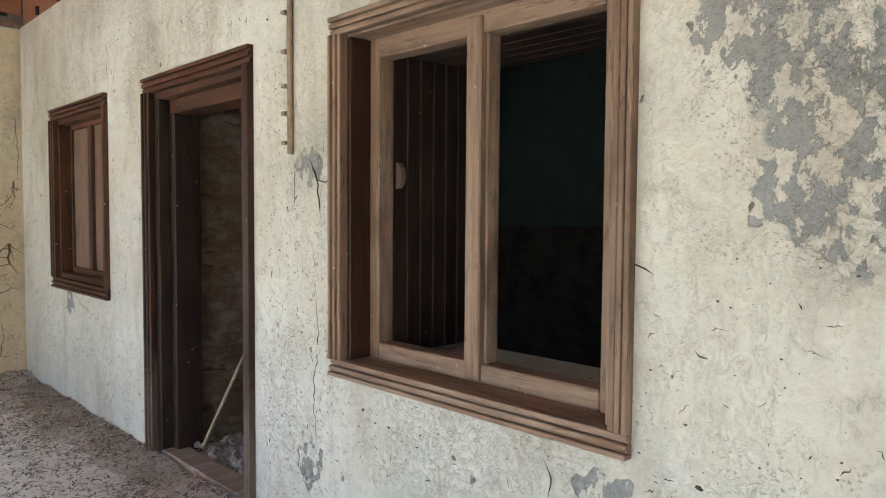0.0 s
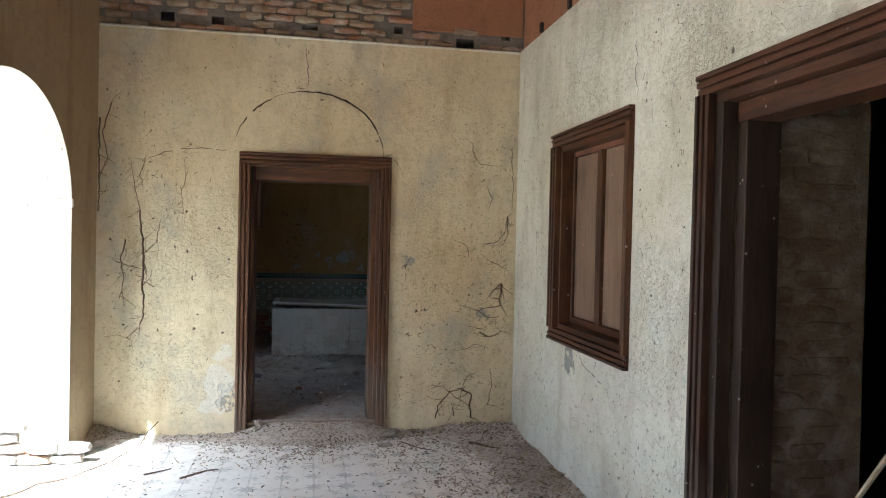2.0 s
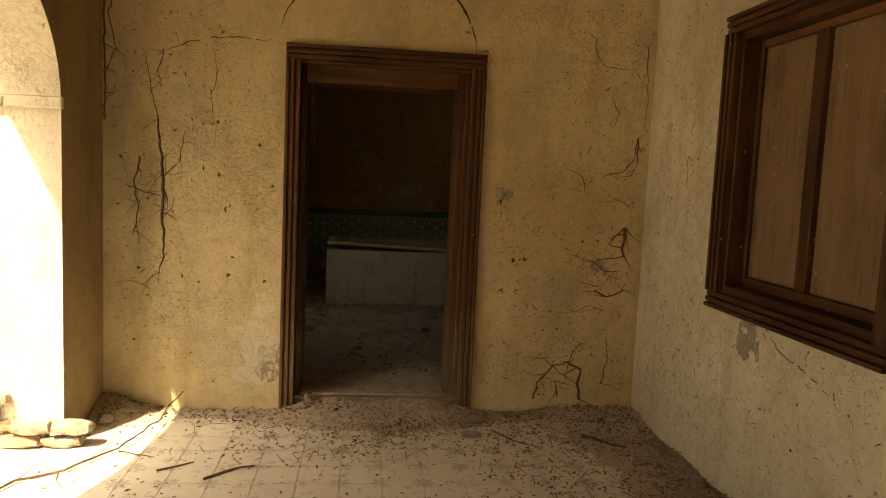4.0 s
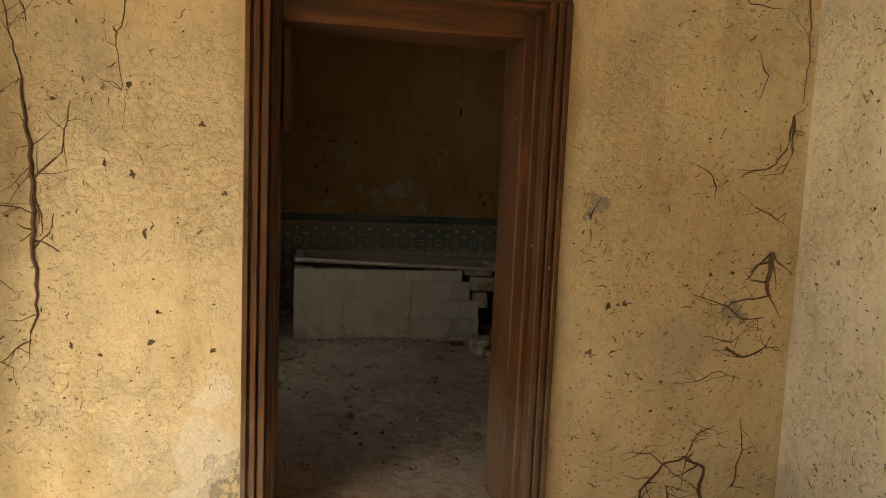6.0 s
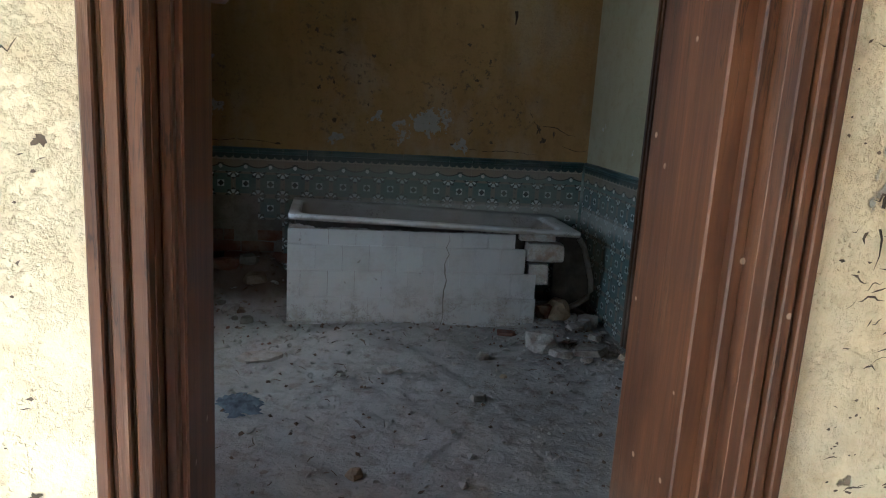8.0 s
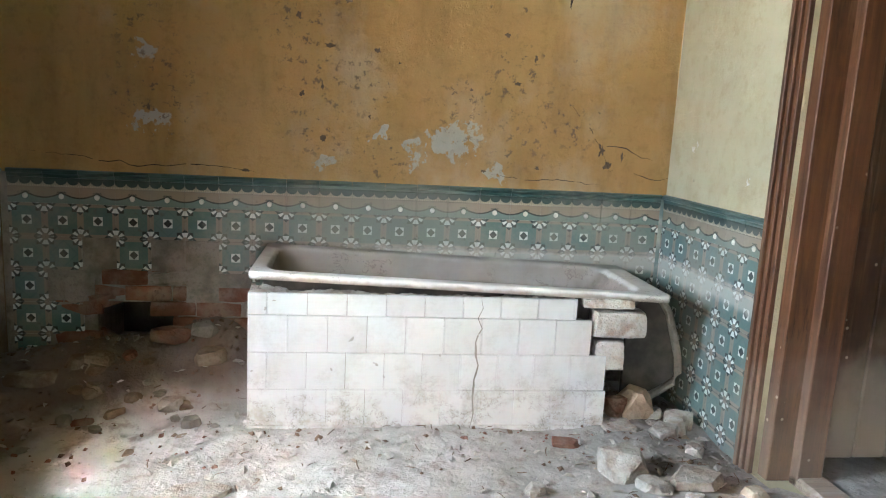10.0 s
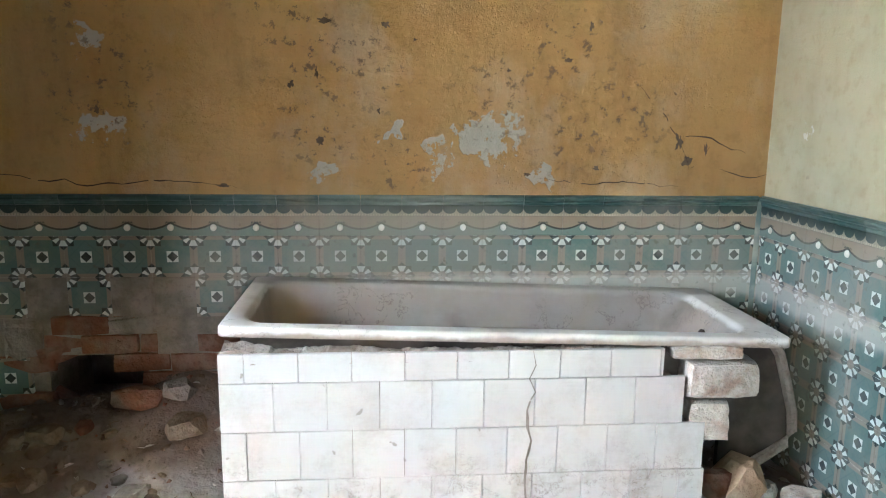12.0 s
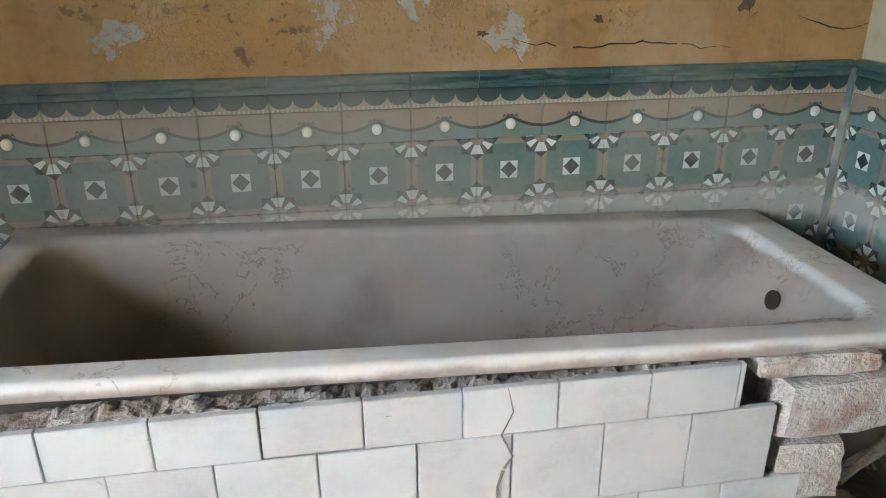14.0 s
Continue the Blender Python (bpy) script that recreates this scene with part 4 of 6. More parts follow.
for k in range(6):
    part("plank", box(1.552 + k * 0.134, 1.682 + k * 0.134, 9.972, 9.99, 0.27, 2.26, 0.005), DOORWOOD, leaf)

settle(before)

# ---- cracks, roots and pipe on the porch walls ----
def cracks(parent, axis, a, side, lines, width=0.012, material=BLACK, name="crack", amount=0.012):
    nrm = (side, 0, 0) if axis == "x" else (0, side, 0)
    for line in lines:
        pts = [(a, u, z) if axis == "x" else (u, a, z) for u, z in line]
        part(name, ribbon(jagged(pts, 0.025, amount), width, nrm, 0.003), material, parent)


def gouge(parent, axis, a, side, u, z, w, h):
    """A ragged hole where plaster has fallen out, with a dark bottom."""
    bm = bmesh.new()
    k = 16
    off = Vector((u * 7, z * 7, 0))
    rim = []
    for i in range(k):
        t = 6.2832 * i / k
        r = 0.75 + 0.9 * noise.noise(off + Vector((math.cos(t) * 1.6, math.sin(t) * 1.6, 2.0)))
        rim.append((u + w * max(0.25, r) * math.cos(t), z + h * max(0.25, r) * math.sin(t)))
    ring_1 = [bm.verts.new((a + side * 0.003, p, q) if axis == "x" else (p, a + side * 0.003, q)) for p, q in rim]
    bm.faces.new(ring_1)
    part("plaster_hole", bm, CREVICE, parent)


arc = [(-0.172 - 0.575 * math.cos(radians(k)), 2.19 + 0.49 * math.sin(radians(k))) for k in range(0, 181, 9)]
cracks(wall_end, "y", EY, -1, [arc[8:]], 0.022, BLACK, "crack", 0.008)
cracks(wall_end, "y", EY, -1, [arc[1:9]], 0.015, BLACK, "crack", 0.008)
cracks(wall_end, "y", EY, -1, [[(-0.195, 2.69), (-0.2, 2.85), (-0.215, 3.08)], [(0.41, 2.2), (0.47, 2.22), (0.53, 2.12)], [(-0.72, 2.2), (-1.0, 2.2), (-1.16, 2.19), (-1.4, 2.1), (-1.5, 2.12)]], 0.008)
cracks(wall_end, "y", EY, -1, [[(1.047, 2.386), (1.12, 2.34), (1.138, 2.25), (1.2, 2.17), (1.353, 2.161)], [(1.353, 2.161), (1.4, 2.2)],
                               [(1.25, 2.0), (1.3, 1.9), (1.27, 1.8)], [(0.64, 1.4), (0.6, 1.33), (0.6, 1.2)], [(1.0, 1.55), (1.1, 1.5), (1.12, 1.4)]], 0.009)


def crazing(parent, axis, a, side, zones, seed, label):
    """Short cracks, lifted flakes and chips scattered over stretches of a wall: (u0, u1, z0, z1, count, slant)."""
    rnd = random.Random(seed)
    nrm = Vector((side, 0, 0) if axis == "x" else (0, side, 0))
    bm = bmesh.new()
    for u0, u1, z0, z1, count, slant in zones:
        for k in range(count * 2):
            u, z = rnd.uniform(u0, u1), rnd.uniform(z0, z1)
            t = radians(slant + rnd.gauss(0, 30))
            pts = [(u, z)]
            for step in range(rnd.choice((1, 2, 2, 3, 3, 5))):
                turn = t + rnd.uniform(-0.9, 0.9)
                d = rnd.uniform(0.004, 0.014)
                u, z = min(u1 + 0.03, max(u0 - 0.03, u + d * math.cos(turn))), z + d * math.sin(turn)
                pts.append((u, z))
            width = rnd.uniform(0.0022, 0.006) if rnd.random() < 0.86 else rnd.uniform(0.007, 0.011)
            ribbon([Vector((a, p, q) if axis == "x" else (p, a, q)) for p, q in pts], width, nrm, 0.0028, bm)
        for k in range(count * 3):
            u, z, r = rnd.uniform(u0, u1), rnd.uniform(z0, z1), rnd.uniform(0.0017, 0.0045) * (2.0 if rnd.random() < 0.06 else 1.0)
            if noise.noise(Vector((u * 3, z * 3, seed))) < -0.05:
                continue
            loop = [(u + r * rnd.uniform(0.4, 1.8) * math.cos(t), z + r * rnd.uniform(0.3, 1.2) * math.sin(t)) for t in (0.0, 1.05, 2.1, 3.14, 4.2, 5.2)]
            bm.faces.new([bm.verts.new(Vector((a, p, q) if axis == "x" else (p, a, q)) + nrm * 0.0026) for p, q in loop])
    ob = part("fine_cracks", bm, CREVICE, parent, label)
    return tagged(ob, label, kind="stuff")


crazing(wall_end, "y", EY, -1, [(0.55, 1.46, 0.12, 1.2, 150, 10), (0.9, 1.46, 1.2, 2.5, 60, 60), (-1.66, -1.0, 0.3, 2.6, 120, 70), (-1.0, -0.76, 0.15, 2.1, 22, 20), (0.5, 0.9, 1.0, 1.6, 18, 40), (-1.6, 1.4, 2.4, 3.05, 40, 80), (-0.6, 0.3, 2.66, 2.8, 14, 10)], 91, "short dark cracks and chips in the yellowed plaster")
crazing(wall_house, "x", XW, -1, [(2.64, 3.2, 0.15, 1.75, 90, 85), (4.64, 5.16, 0.2, 2.4, 70, 75), (6.56, 7.36, 0.15, 2.4, 120, 60), (5.2, 6.5, 0.1, 0.84, 90, 20), (1.3, 2.6, 0.2, 0.8, 36, 20), (0.3, 1.2, 0.5, 1.4, 40, 5), (2.6, 7.3, 2.35, 3.0, 110, 80)], 92, "short dark cracks and lifted flakes in the cream plaster")
# dry roots that cling to the plaster
root_1 = thing("dried_root", "dark dried creeper roots clinging to the plaster wall", "dried root", "dried roots")


def root_line(root, pts, r, taper=0.4):
    line = [Vector((u, EY - r * 0.6, z)) + noise.noise_vector(Vector((u, z, 3)) * 31) * 0.006 for u, z in pts]
    r *= 0.8
    full = jagged(line, 0.03, 0.014)
    for p in full:
        p.y = EY - r * 0.5
    stem = part("root_stem", tube(full, r, None, 5, taper), ROOT, root)
    rr = random.Random(int(abs(pts[0][0] * 1000 + pts[0][1] * 77)))
    for k in range(6):
        s = rr.choice(full)
        a, ln = rr.uniform(0, 6.28), rr.uniform(0.05, 0.16)
        e = Vector((min(1.49, max(-1.7, s.x + ln * math.cos(a))), EY - 0.001, s.z + ln * math.sin(a)))
        part("rootlet", tube(jagged([s, (s + e) / 2 + Vector((rr.uniform(-0.02, 0.02), 0, rr.uniform(-0.02, 0.02))), e], 0.02, 0.006), max(0.0014, r * 0.4), None, 4, 0.4), ROOT, stem)


for pts, r, tp in (([(-1.417, 1.72), (-1.392, 1.5), (-1.387, 1.35)], 0.007, 1.7), ([(-1.387, 1.35), (-1.389, 1.15), (-1.381, 0.93)], 0.012, 0.5), ([(-1.381, 0.93), (-1.407, 0.84), (-1.497, 0.76)], 0.006, 0.4),
                   ([(-1.387, 1.38), (-1.297, 1.48), (-1.267, 1.66)], 0.005, 0.4), ([(-1.517, 1.5), (-1.547, 1.35), (-1.527, 1.2), (-1.557, 1.05)], 0.007, 0.4), ([(-1.417, 1.72), (-1.457, 1.9), (-1.487, 2.1)], 0.004, 0.5),
                   ([(-1.387, 2.12), (-1.427, 1.98), (-1.397, 1.9)], 0.004, 0.5), ([(-1.627, 2.52), (-1.687, 2.3), (-1.647, 2.1), (-1.705, 1.95)], 0.006, 0.5), ([(-1.705, 2.4), (-1.705, 2.0), (-1.705, 1.7)], 0.009, 0.5),
                   ([(-1.577, 1.33), (-1.487, 1.3), (-1.397, 1.28)], 0.004, 0.6), ([(-1.077, 2.02), (-1.127, 1.85), (-1.107, 1.7)], 0.003, 0.5)):
    root_line(root_1, pts, r, tp)
# small holes knocked in the plaster
rnd = random.Random(3)
for u, z in ((-1.173, 1.45), (-1.083, 1.42), (-1.003, 0.937), (-1.288, 0.82), (-1.193, 0.786), (-1.027, 0.83), (-0.778, 1.363), (-1.333, 1.66), (-0.853, 1.6), (-1.093, 1.72), (-1.533, 0.86), (-1.633, 1.5), (-1.483, 0.7), (-0.813, 0.8), (0.75, 0.98), (0.68, 0.97), (1.5, 2.6)):
    gouge(wall_end, "y", EY, -1, u + 0.012, z, rnd.uniform(0.009, 0.017), rnd.uniform(0.008, 0.016))
root_2 = thing("dried_root", "dark dried creeper roots low on the stained plaster", "dried root", "dried roots")
for pts, r, tp in (([(1.16, 0.1), (1.15, 0.22), (1.17, 0.3), (1.08, 0.33)], 0.011, 0.6), ([(0.87, 0.1), (0.89, 0.2), (0.98, 0.31), (1.08, 0.34)], 0.008, 0.6), ([(1.02, 0.12), (1.0, 0.22)], 0.006, 0.5),
                   ([(0.98, 0.31), (0.92, 0.36), (0.84, 0.37)], 0.004, 0.5), ([(1.08, 0.34), (1.12, 0.44), (1.2, 0.47)], 0.005, 0.4), ([(1.3, 0.2), (1.34, 0.36), (1.31, 0.5)], 0.005, 0.4)):
    root_line(root_2, pts, r, tp)
root_3 = thing("dried_root", "fine dried roots beside the corner of the wall", "dried root", "dried roots")
for pts, r, tp in (([(1.39, 1.2), (1.385, 1.08), (1.39, 1.02)], 0.014, 0.6), ([(1.39, 1.02), (1.2, 0.98), (1.05, 1.02)], 0.005, 0.4), ([(1.2, 0.98), (1.28, 0.92), (1.38, 0.93)], 0.005, 0.5),
                   ([(1.43, 1.75), (1.41, 1.62), (1.36, 1.55), (1.22, 1.5)], 0.006, 0.4), ([(1.43, 1.75), (1.445, 1.6), (1.4, 1.52)], 0.006, 0.5), ([(1.22, 0.8), (1.3, 0.76), (1.4, 0.8), (1.42, 0.85)], 0.007, 0.5),
                   ([(1.24, 0.82), (1.12, 0.85)], 0.004, 0.4), ([(1.46, 2.3), (1.48, 2.0), (1.47, 1.8)], 0.004, 0.5), ([(1.3, 1.38), (1.4, 1.34), (1.44, 1.36)], 0.004, 0.5), ([(1.1, 0.66), (1.2, 0.7), (1.3, 0.67)], 0.003, 0.5)):
    root_line(root_3, pts, r, tp)

cracks(wall_house, "x", XW, -1, [[(2.79, 1.726), (2.724, 1.64), (2.715, 1.55), (2.7, 1.47)]], 0.02)
cracks(wall_house, "x", XW, -1, [[(2.724, 1.63), (2.66, 1.62), (2.61, 1.64)], [(2.903, 1.74), (2.9, 1.6), (2.905, 1.5)], [(2.74, 1.2), (2.72, 0.95), (2.75, 0.7), (2.73, 0.45)],
                                [(5.2, 2.3), (5.19, 2.36), (5.23, 2.42), (5.21, 2.55), (5.25, 2.7)], [(6.0, 0.9), (5.85, 0.8), (5.6, 0.75), (5.45, 0.68)], [(1.25, 1.37), (1.19, 1.36), (1.14, 1.335)],
                                [(6.8, 1.9), (6.85, 1.6), (6.82, 1.3)], [(1.5, 0.75), (1.47, 0.7), (1.48, 0.62)]], 0.009)
conduit = thing("conduit_pipe", "rusty broken conduit pipe nailed to the plaster wall", "pipe")
pipe = part("pipe", tube([(XW - 0.014, 2.917, 1.75), (XW - 0.014, 2.917, 2.4), (XW - 0.014, 2.917, 3.05)], 0.014, None, 8), RUST, conduit)
part("backing_strip", box(XW - 0.008, XW + 0.002, 2.93, 2.955, 1.78, 3.05, 0.002), BARE, conduit, "bare wooden strip behind the pipe")
for z in (1.8, 1.93, 2.05, 2.2, 2.37, 2.5, 2.7, 2.9):
    part("clip", box(XW - 0.03, XW + 0.002, 2.935, 2.972, z - 0.008, z + 0.008, 0.003), RUST, pipe, "rusty wire clip")

stick = thing("wooden_stick", "thin pale wooden stick leaning inside the doorway", "stick", at=(1.725, 4.31, 0.045))
part("shaft", tube([(0, 0, 0), (0.105, -0.31, 0.58), (0.21, -0.62, 1.17)], 0.011, None, 7, 0.8), TWIG, stick)

# ---- the bath ----
before = set(bpy.data.objects)


def ring(bm, a, b, cx, z, r, count=12):
    """A rectangle with rounded corners, half a by b, corner radius r."""
    out = []
    for sx, sy, t0 in ((1, 1, 0), (-1, 1, 90), (-1, -1, 180), (1, -1, 270)):
        for k in range(count):
            t = radians(t0 + 90 * k / (count - 1))
            out.append(bm.verts.new((cx + sx * (a - r) + r * math.cos(t), sy * (b - r) + r * math.sin(t), z)))
    return out


def loft(rings, bm, cap_last=True, cap_first=False):
    for p, q in zip(rings, rings[1:]):
        for k in range(len(p)):
            j = (k + 1) % len(p)
            bm.faces.new([p[k], p[j], q[j], q[k]])
    if cap_last:
        bm.faces.new(rings[-1])
    if cap_first:
        bm.faces.new(rings[0])
    return bm


IRON = plain("rusty_cast_iron", (0.05, 0.042, 0.036), (0.1, 0.085, 0.07), 0.85, 9)
bathtub = thing("bathtub", "dusty white enamel bathtub, tilted in a broken tiled surround", "bathtub", at=(0.21, 10.665, 0.835))
bathtub.rotation_euler = (0, math.atan(0.0353), 0)
bm = bmesh.new()
loft([ring(bm, *r) for r in ((0.845, 0.315, 0, -0.03, 0.02), (0.851, 0.321, 0, -0.03, 0.022), (0.8535, 0.3235, 0, -0.0275, 0.024), (0.854, 0.324, 0, -0.023, 0.024), (0.854, 0.324, 0, -0.007, 0.024), (0.853, 0.323, 0, -0.002, 0.024), (0.849, 0.319, 0, 0.001, 0.022), (0.844, 0.314, 0, 0.0015, 0.02),
                             (0.785, 0.274, -0.02, 0.0, 0.07), (0.781, 0.27, -0.02, -0.0005, 0.075), (0.774, 0.263, -0.021, -0.005, 0.085), (0.768, 0.258, -0.022, -0.015, 0.09), (0.764, 0.254, -0.023, -0.03, 0.095),
                             (0.748, 0.242, -0.027, -0.08, 0.105), (0.718, 0.226, -0.038, -0.17, 0.12), (0.675, 0.208, -0.055, -0.27, 0.14), (0.63, 0.185, -0.07, -0.35, 0.15),
                             (0.56, 0.155, -0.08, -0.385, 0.13), (0.4, 0.1, -0.08, -0.397, 0.09), (0.12, 0.03, -0.08, -0.4, 0.025))], bm)
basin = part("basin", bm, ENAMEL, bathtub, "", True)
bm = bmesh.new()
loft([ring(bm, *r) for r in ((0.83, 0.30, 0, -0.029, 0.03), (0.8, 0.278, -0.02, -0.036, 0.1), (0.783, 0.265, -0.025, -0.1, 0.12), (0.745, 0.245, -0.035, -0.25, 0.15), (0.68, 0.215, -0.06, -0.37, 0.16), (0.56, 0.165, -0.08, -0.42, 0.13), (0.2, 0.05, -0.08, -0.43, 0.04))], bm)
part("shell", bm, IRON, bathtub, "rusty dark outer shell", True)
bm = bmesh.new()
bmesh.ops.create_cone(bm, cap_ends=True, segments=16, radius1=0.021, radius2=0.021, depth=0.006)
over = part("overflow_hole", bm, BLACK, basin, "black overflow hole")
over.matrix_basis = pose(0.7125, -0.01, -0.088, 0, -76, 0)
pipe_pts = [(1.15, 10.62, 0.72), (1.19, 10.62, 0.66), (1.222, 10.62, 0.56), (1.255, 10.62, 0.45), (1.262, 10.62, 0.38), (1.24, 10.62, 0.33), (1.18, 10.62, 0.29), (1.12, 10.6, 0.27)]
basin_2 = thing("old_basin", "broken dark basin with a pale rim, leaning behind the bath", "basin")
part("rim", tube(pipe_pts, 0.019, None, 8), STONE, basin_2, "pale rolled rim")
inner = [(1.0, 0.72)] + [(x, z) for x, y, z in pipe_pts] + [(1.0, 0.24)]
part("bowl", extruded(inner, "y", 10.625, 10.65), IRON, basin_2, "rusty dark bowl")
surround = thing("bath_surround", "broken white-tiled brick surround in front of the bath", "bath surround")
core = part("core", wall_mesh("y", 10.345, 10.44, -0.632, 0.8, 0.1, 0.772, [(0.62, 0.8, 0.69, 0.772), (0.7, 0.8, 0.545, 0.69)]), MORTAR, surround, "mortared brick core")
part("return_wall", box(-0.632, -0.607, 10.44, 11.0, 0.1, 0.745, 0.006), MORTAR, surround)
rnd = random.Random(11)
verts, faces = [], []
NX, NY = 150, 8
for i in range(NX + 1):
    for j in range(NY + 1):
        x, v = -0.64 + 1.29 * i / NX, j / NY
        p = Vector((x * 14, v * 2.2, 1.7))
        crest = 0.778 + 0.016 * noise.noise(p * 0.6) + 0.016 * abs(noise.noise(p * 1.9)) + 0.006 * noise.noise(p * 6)
        if x < -0.5:
            crest += 0.012
        y = 10.333 + 0.1 * v + 0.006 * noise.noise(p * 2.3 + Vector((9, 2, 4)))
        verts.append((x, y, crest if 0 < j < NY else 0.755))
for i in range(NX):
    for j in range(NY):
        k = i * (NY + 1) + j
        faces.append((k, k + 1, k + NY + 2, k + NY + 1))
me = bpy.data.meshes.new("mortar_bed")
me.from_pydata(verts, [], faces)
me.materials.append(STONE)
bed = new("mortar_bed", me)
bed.parent = surround
bed["label"] = "crumbling pale mortar along the top of the tiles"
for k, (x0, x1, z0, z1, y) in enumerate(((0.69, 0.905, 0.748, 0.792, 10.39), (0.735, 0.96, 0.625, 0.735, 10.385), (0.76, 0.885, 0.485, 0.61, 10.39), (0.80, 0.94, 0.19, 0.26, 10.34))):
    ob = part("brick", rough_box(x1 - x0, 0.12, z1 - z0, 0.007, 40 + k, 5), LIMEBRICK, surround)
    ob.matrix_basis = pose((x0 + x1) / 2, y, z0, 0, (0, 1.5, -2, 0)[k], (-3, 4, -6, 5)[k])


def tile_mesh(w, h, d=0.014, bev=0.0014):
    return mesh_of(box(-w / 2, w / 2, -d / 2, d / 2, -h / 2, h / 2, bev), "tile", WTILE)


cache = {}
for z0, z1, first, end in ((0.699, 0.786, 0, 0.66), (0.549, 0.699, 1, 0.728), (0.398, 0.549, 0, 0.804), (0.247, 0.398, 1, 0.81), (0.1, 0.247, 0, 0.8)):
    x = -0.643
    nxt = -0.5705 if first == 0 else -0.4905
    while x < end - 0.01:
        b = min(nxt, end)
        key = (round(b - x, 3), round(z1 - z0, 3))
        if key not in cache:
            cache[key] = tile_mesh(key[0] - 0.0014, key[1] - 0.002)
        ob = new("tile", cache[key])
        ob.parent = surround
        ob.matrix_basis = pose((x + b) / 2, 10.338 + rnd.uniform(-0.0012, 0.0012), (z0 + z1) / 2, rnd.uniform(-0.25, 0.25), rnd.uniform(-0.12, 0.12), rnd.uniform(-0.3, 0.3))
        x, nxt = b, b + T
cracks(surround, "y", 10.331, -1, [[(0.262, 0.786), (0.27, 0.74), (0.255, 0.7), (0.272, 0.66), (0.25, 0.6), (0.262, 0.5), (0.25, 0.42), (0.255, 0.3), (0.245, 0.2)]], 0.012, MORTAR, "crack", 0.007)

# ---- the tiled dado ----
field_me = mesh_of(box(-T / 2 + 0.0004, T / 2 - 0.0004, -0.008, 0.008, -T / 2 + 0.0004, T / 2 - 0.0004, 0.0012), "patterned_tile", FIELD)
garland_me = mesh_of(box(-T / 2 + 0.0004, T / 2 - 0.0004, -0.009, 0.008, -0.0372, 0.0372, 0.0012), "garland_tile", GARLAND)
scallop_me = mesh_of(box(-T / 2 + 0.0004, T / 2 - 0.0004, -0.011, 0.008, -0.0195, 0.0195, 0.0012), "scallop_tile", SCALLOP)
prof = [(-0.008, -0.019), (0.012, -0.019), (0.014, -0.012), (0.012, -0.006), (0.02, 0.0), (0.024, 0.008), (0.02, 0.015), (0.01, 0.019), (-0.008, 0.019)]
bm = bmesh.new()
ends = [[bm.verts.new((s * (T / 2 - 0.0008), -d, z)) for d, z in prof] for s in (-1, 1)]
bm.faces.new(ends[0]), bm.faces.new(ends[1])
for i in range(len(prof)):
    j = (i + 1) % len(prof)
    bm.faces.new([ends[0][i], ends[0][j], ends[1][j], ends[1][i]])
cap_me = mesh_of(bm, "cap_tile", CAP)
bm = bmesh.new()
bmesh.ops.create_uvsphere(bm, u_segments=10, v_segments=6, radius=0.012)
bmesh.ops.transform(bm, verts=bm.verts, matrix=Matrix.Diagonal((1, 0.6, 1.05, 1)))
boss_me = mesh_of(bm, "boss", PEARL, True)
MISSING = {(-2, 1), (-2, 2), (-2, 3), (-2, 4), (-3, 1), (-3, 2), (-3, 3), (-3, 4), (-4, 2), (-4, 3), (-4, 4), (-5, 1), (-5, 2), (-5, 3), (-5, 4), (-6, 2), (-6, 4), (-1, 2), (-1, 3), (-1, 4)}
X0 = -0.639


def dado(parent, count, put, missing=(), deep=lambda k: 5):
    for k in count:
        for r in range(deep(k)):
            if (k, r) not in missing:
                put("patterned_tile", field_me, k, 0.9368 - r * T, parent)
        put("garland_tile", garland_me, k, 1.0508, parent)
        put("boss", boss_me, k, 1.045, parent)
        put("scallop_tile", scallop_me, k, 1.1085, parent)
        put("cap_tile", cap_me, k, 1.148, parent)


rnd = random.Random(8)


def on_back(name, me, k, z, parent):
    ob = new(name, me)
    ob.parent = parent
    ob.matrix_basis = pose(X0 + k * T, BY + 0.011 - (0.013 if name == "boss" else 0) + rnd.uniform(-0.001, 0.001), z, rnd.uniform(-0.3, 0.3), rnd.uniform(-0.25, 0.25), rnd.uniform(-0.3, 0.3))


def on_right(name, me, k, z, parent):
    ob = new(name, me)
    ob.parent = parent
    ob.matrix_basis = pose(BX1 - 0.001 - (-0.009 if name == "boss" else 0) * -1, BY - 0.085 - k * T, z, 0, 0, -90 + rnd.uniform(-0.3, 0.3))


def on_left(name, me, k, z, parent):
    ob = new(name, me)
    ob.parent = parent
    ob.matrix_basis = pose(BX0 + 0.001 + (0.009 if name == "boss" else 0), BY - 0.085 - k * T, z, 0, 0, 90 + rnd.uniform(-0.3, 0.3))


dado(wall_bath, range(-7, 13), on_back, MISSING, lambda k: 2 if 0 < k < 10 else 5)
dado(wall_bath_right, range(0, 6), on_right, (), lambda k: 6)
dado(wall_bath_left, range(0, 6), on_left, {(k, r) for k in range(6) for r in range(5) if k + r > 0})
part("corner_tile", box(1.2665, 1.289, 11.0035, 11.02, 0.15, 1.166, 0.002), CORNER, wall_bath)
# grey mortar beds left where tiles fell
part("mortar_bed", box(-1.02, -0.715, 11.006, 11.02, 0.56, 0.86, 0.004), MORTAR, wall_bath, "bare grey mortar bed")
part("mortar_bed", box(-0.715, -0.56, 11.005, 11.02, 0.2, 0.71, 0.004), MORTAR, wall_bath, "bare grey mortar bed")
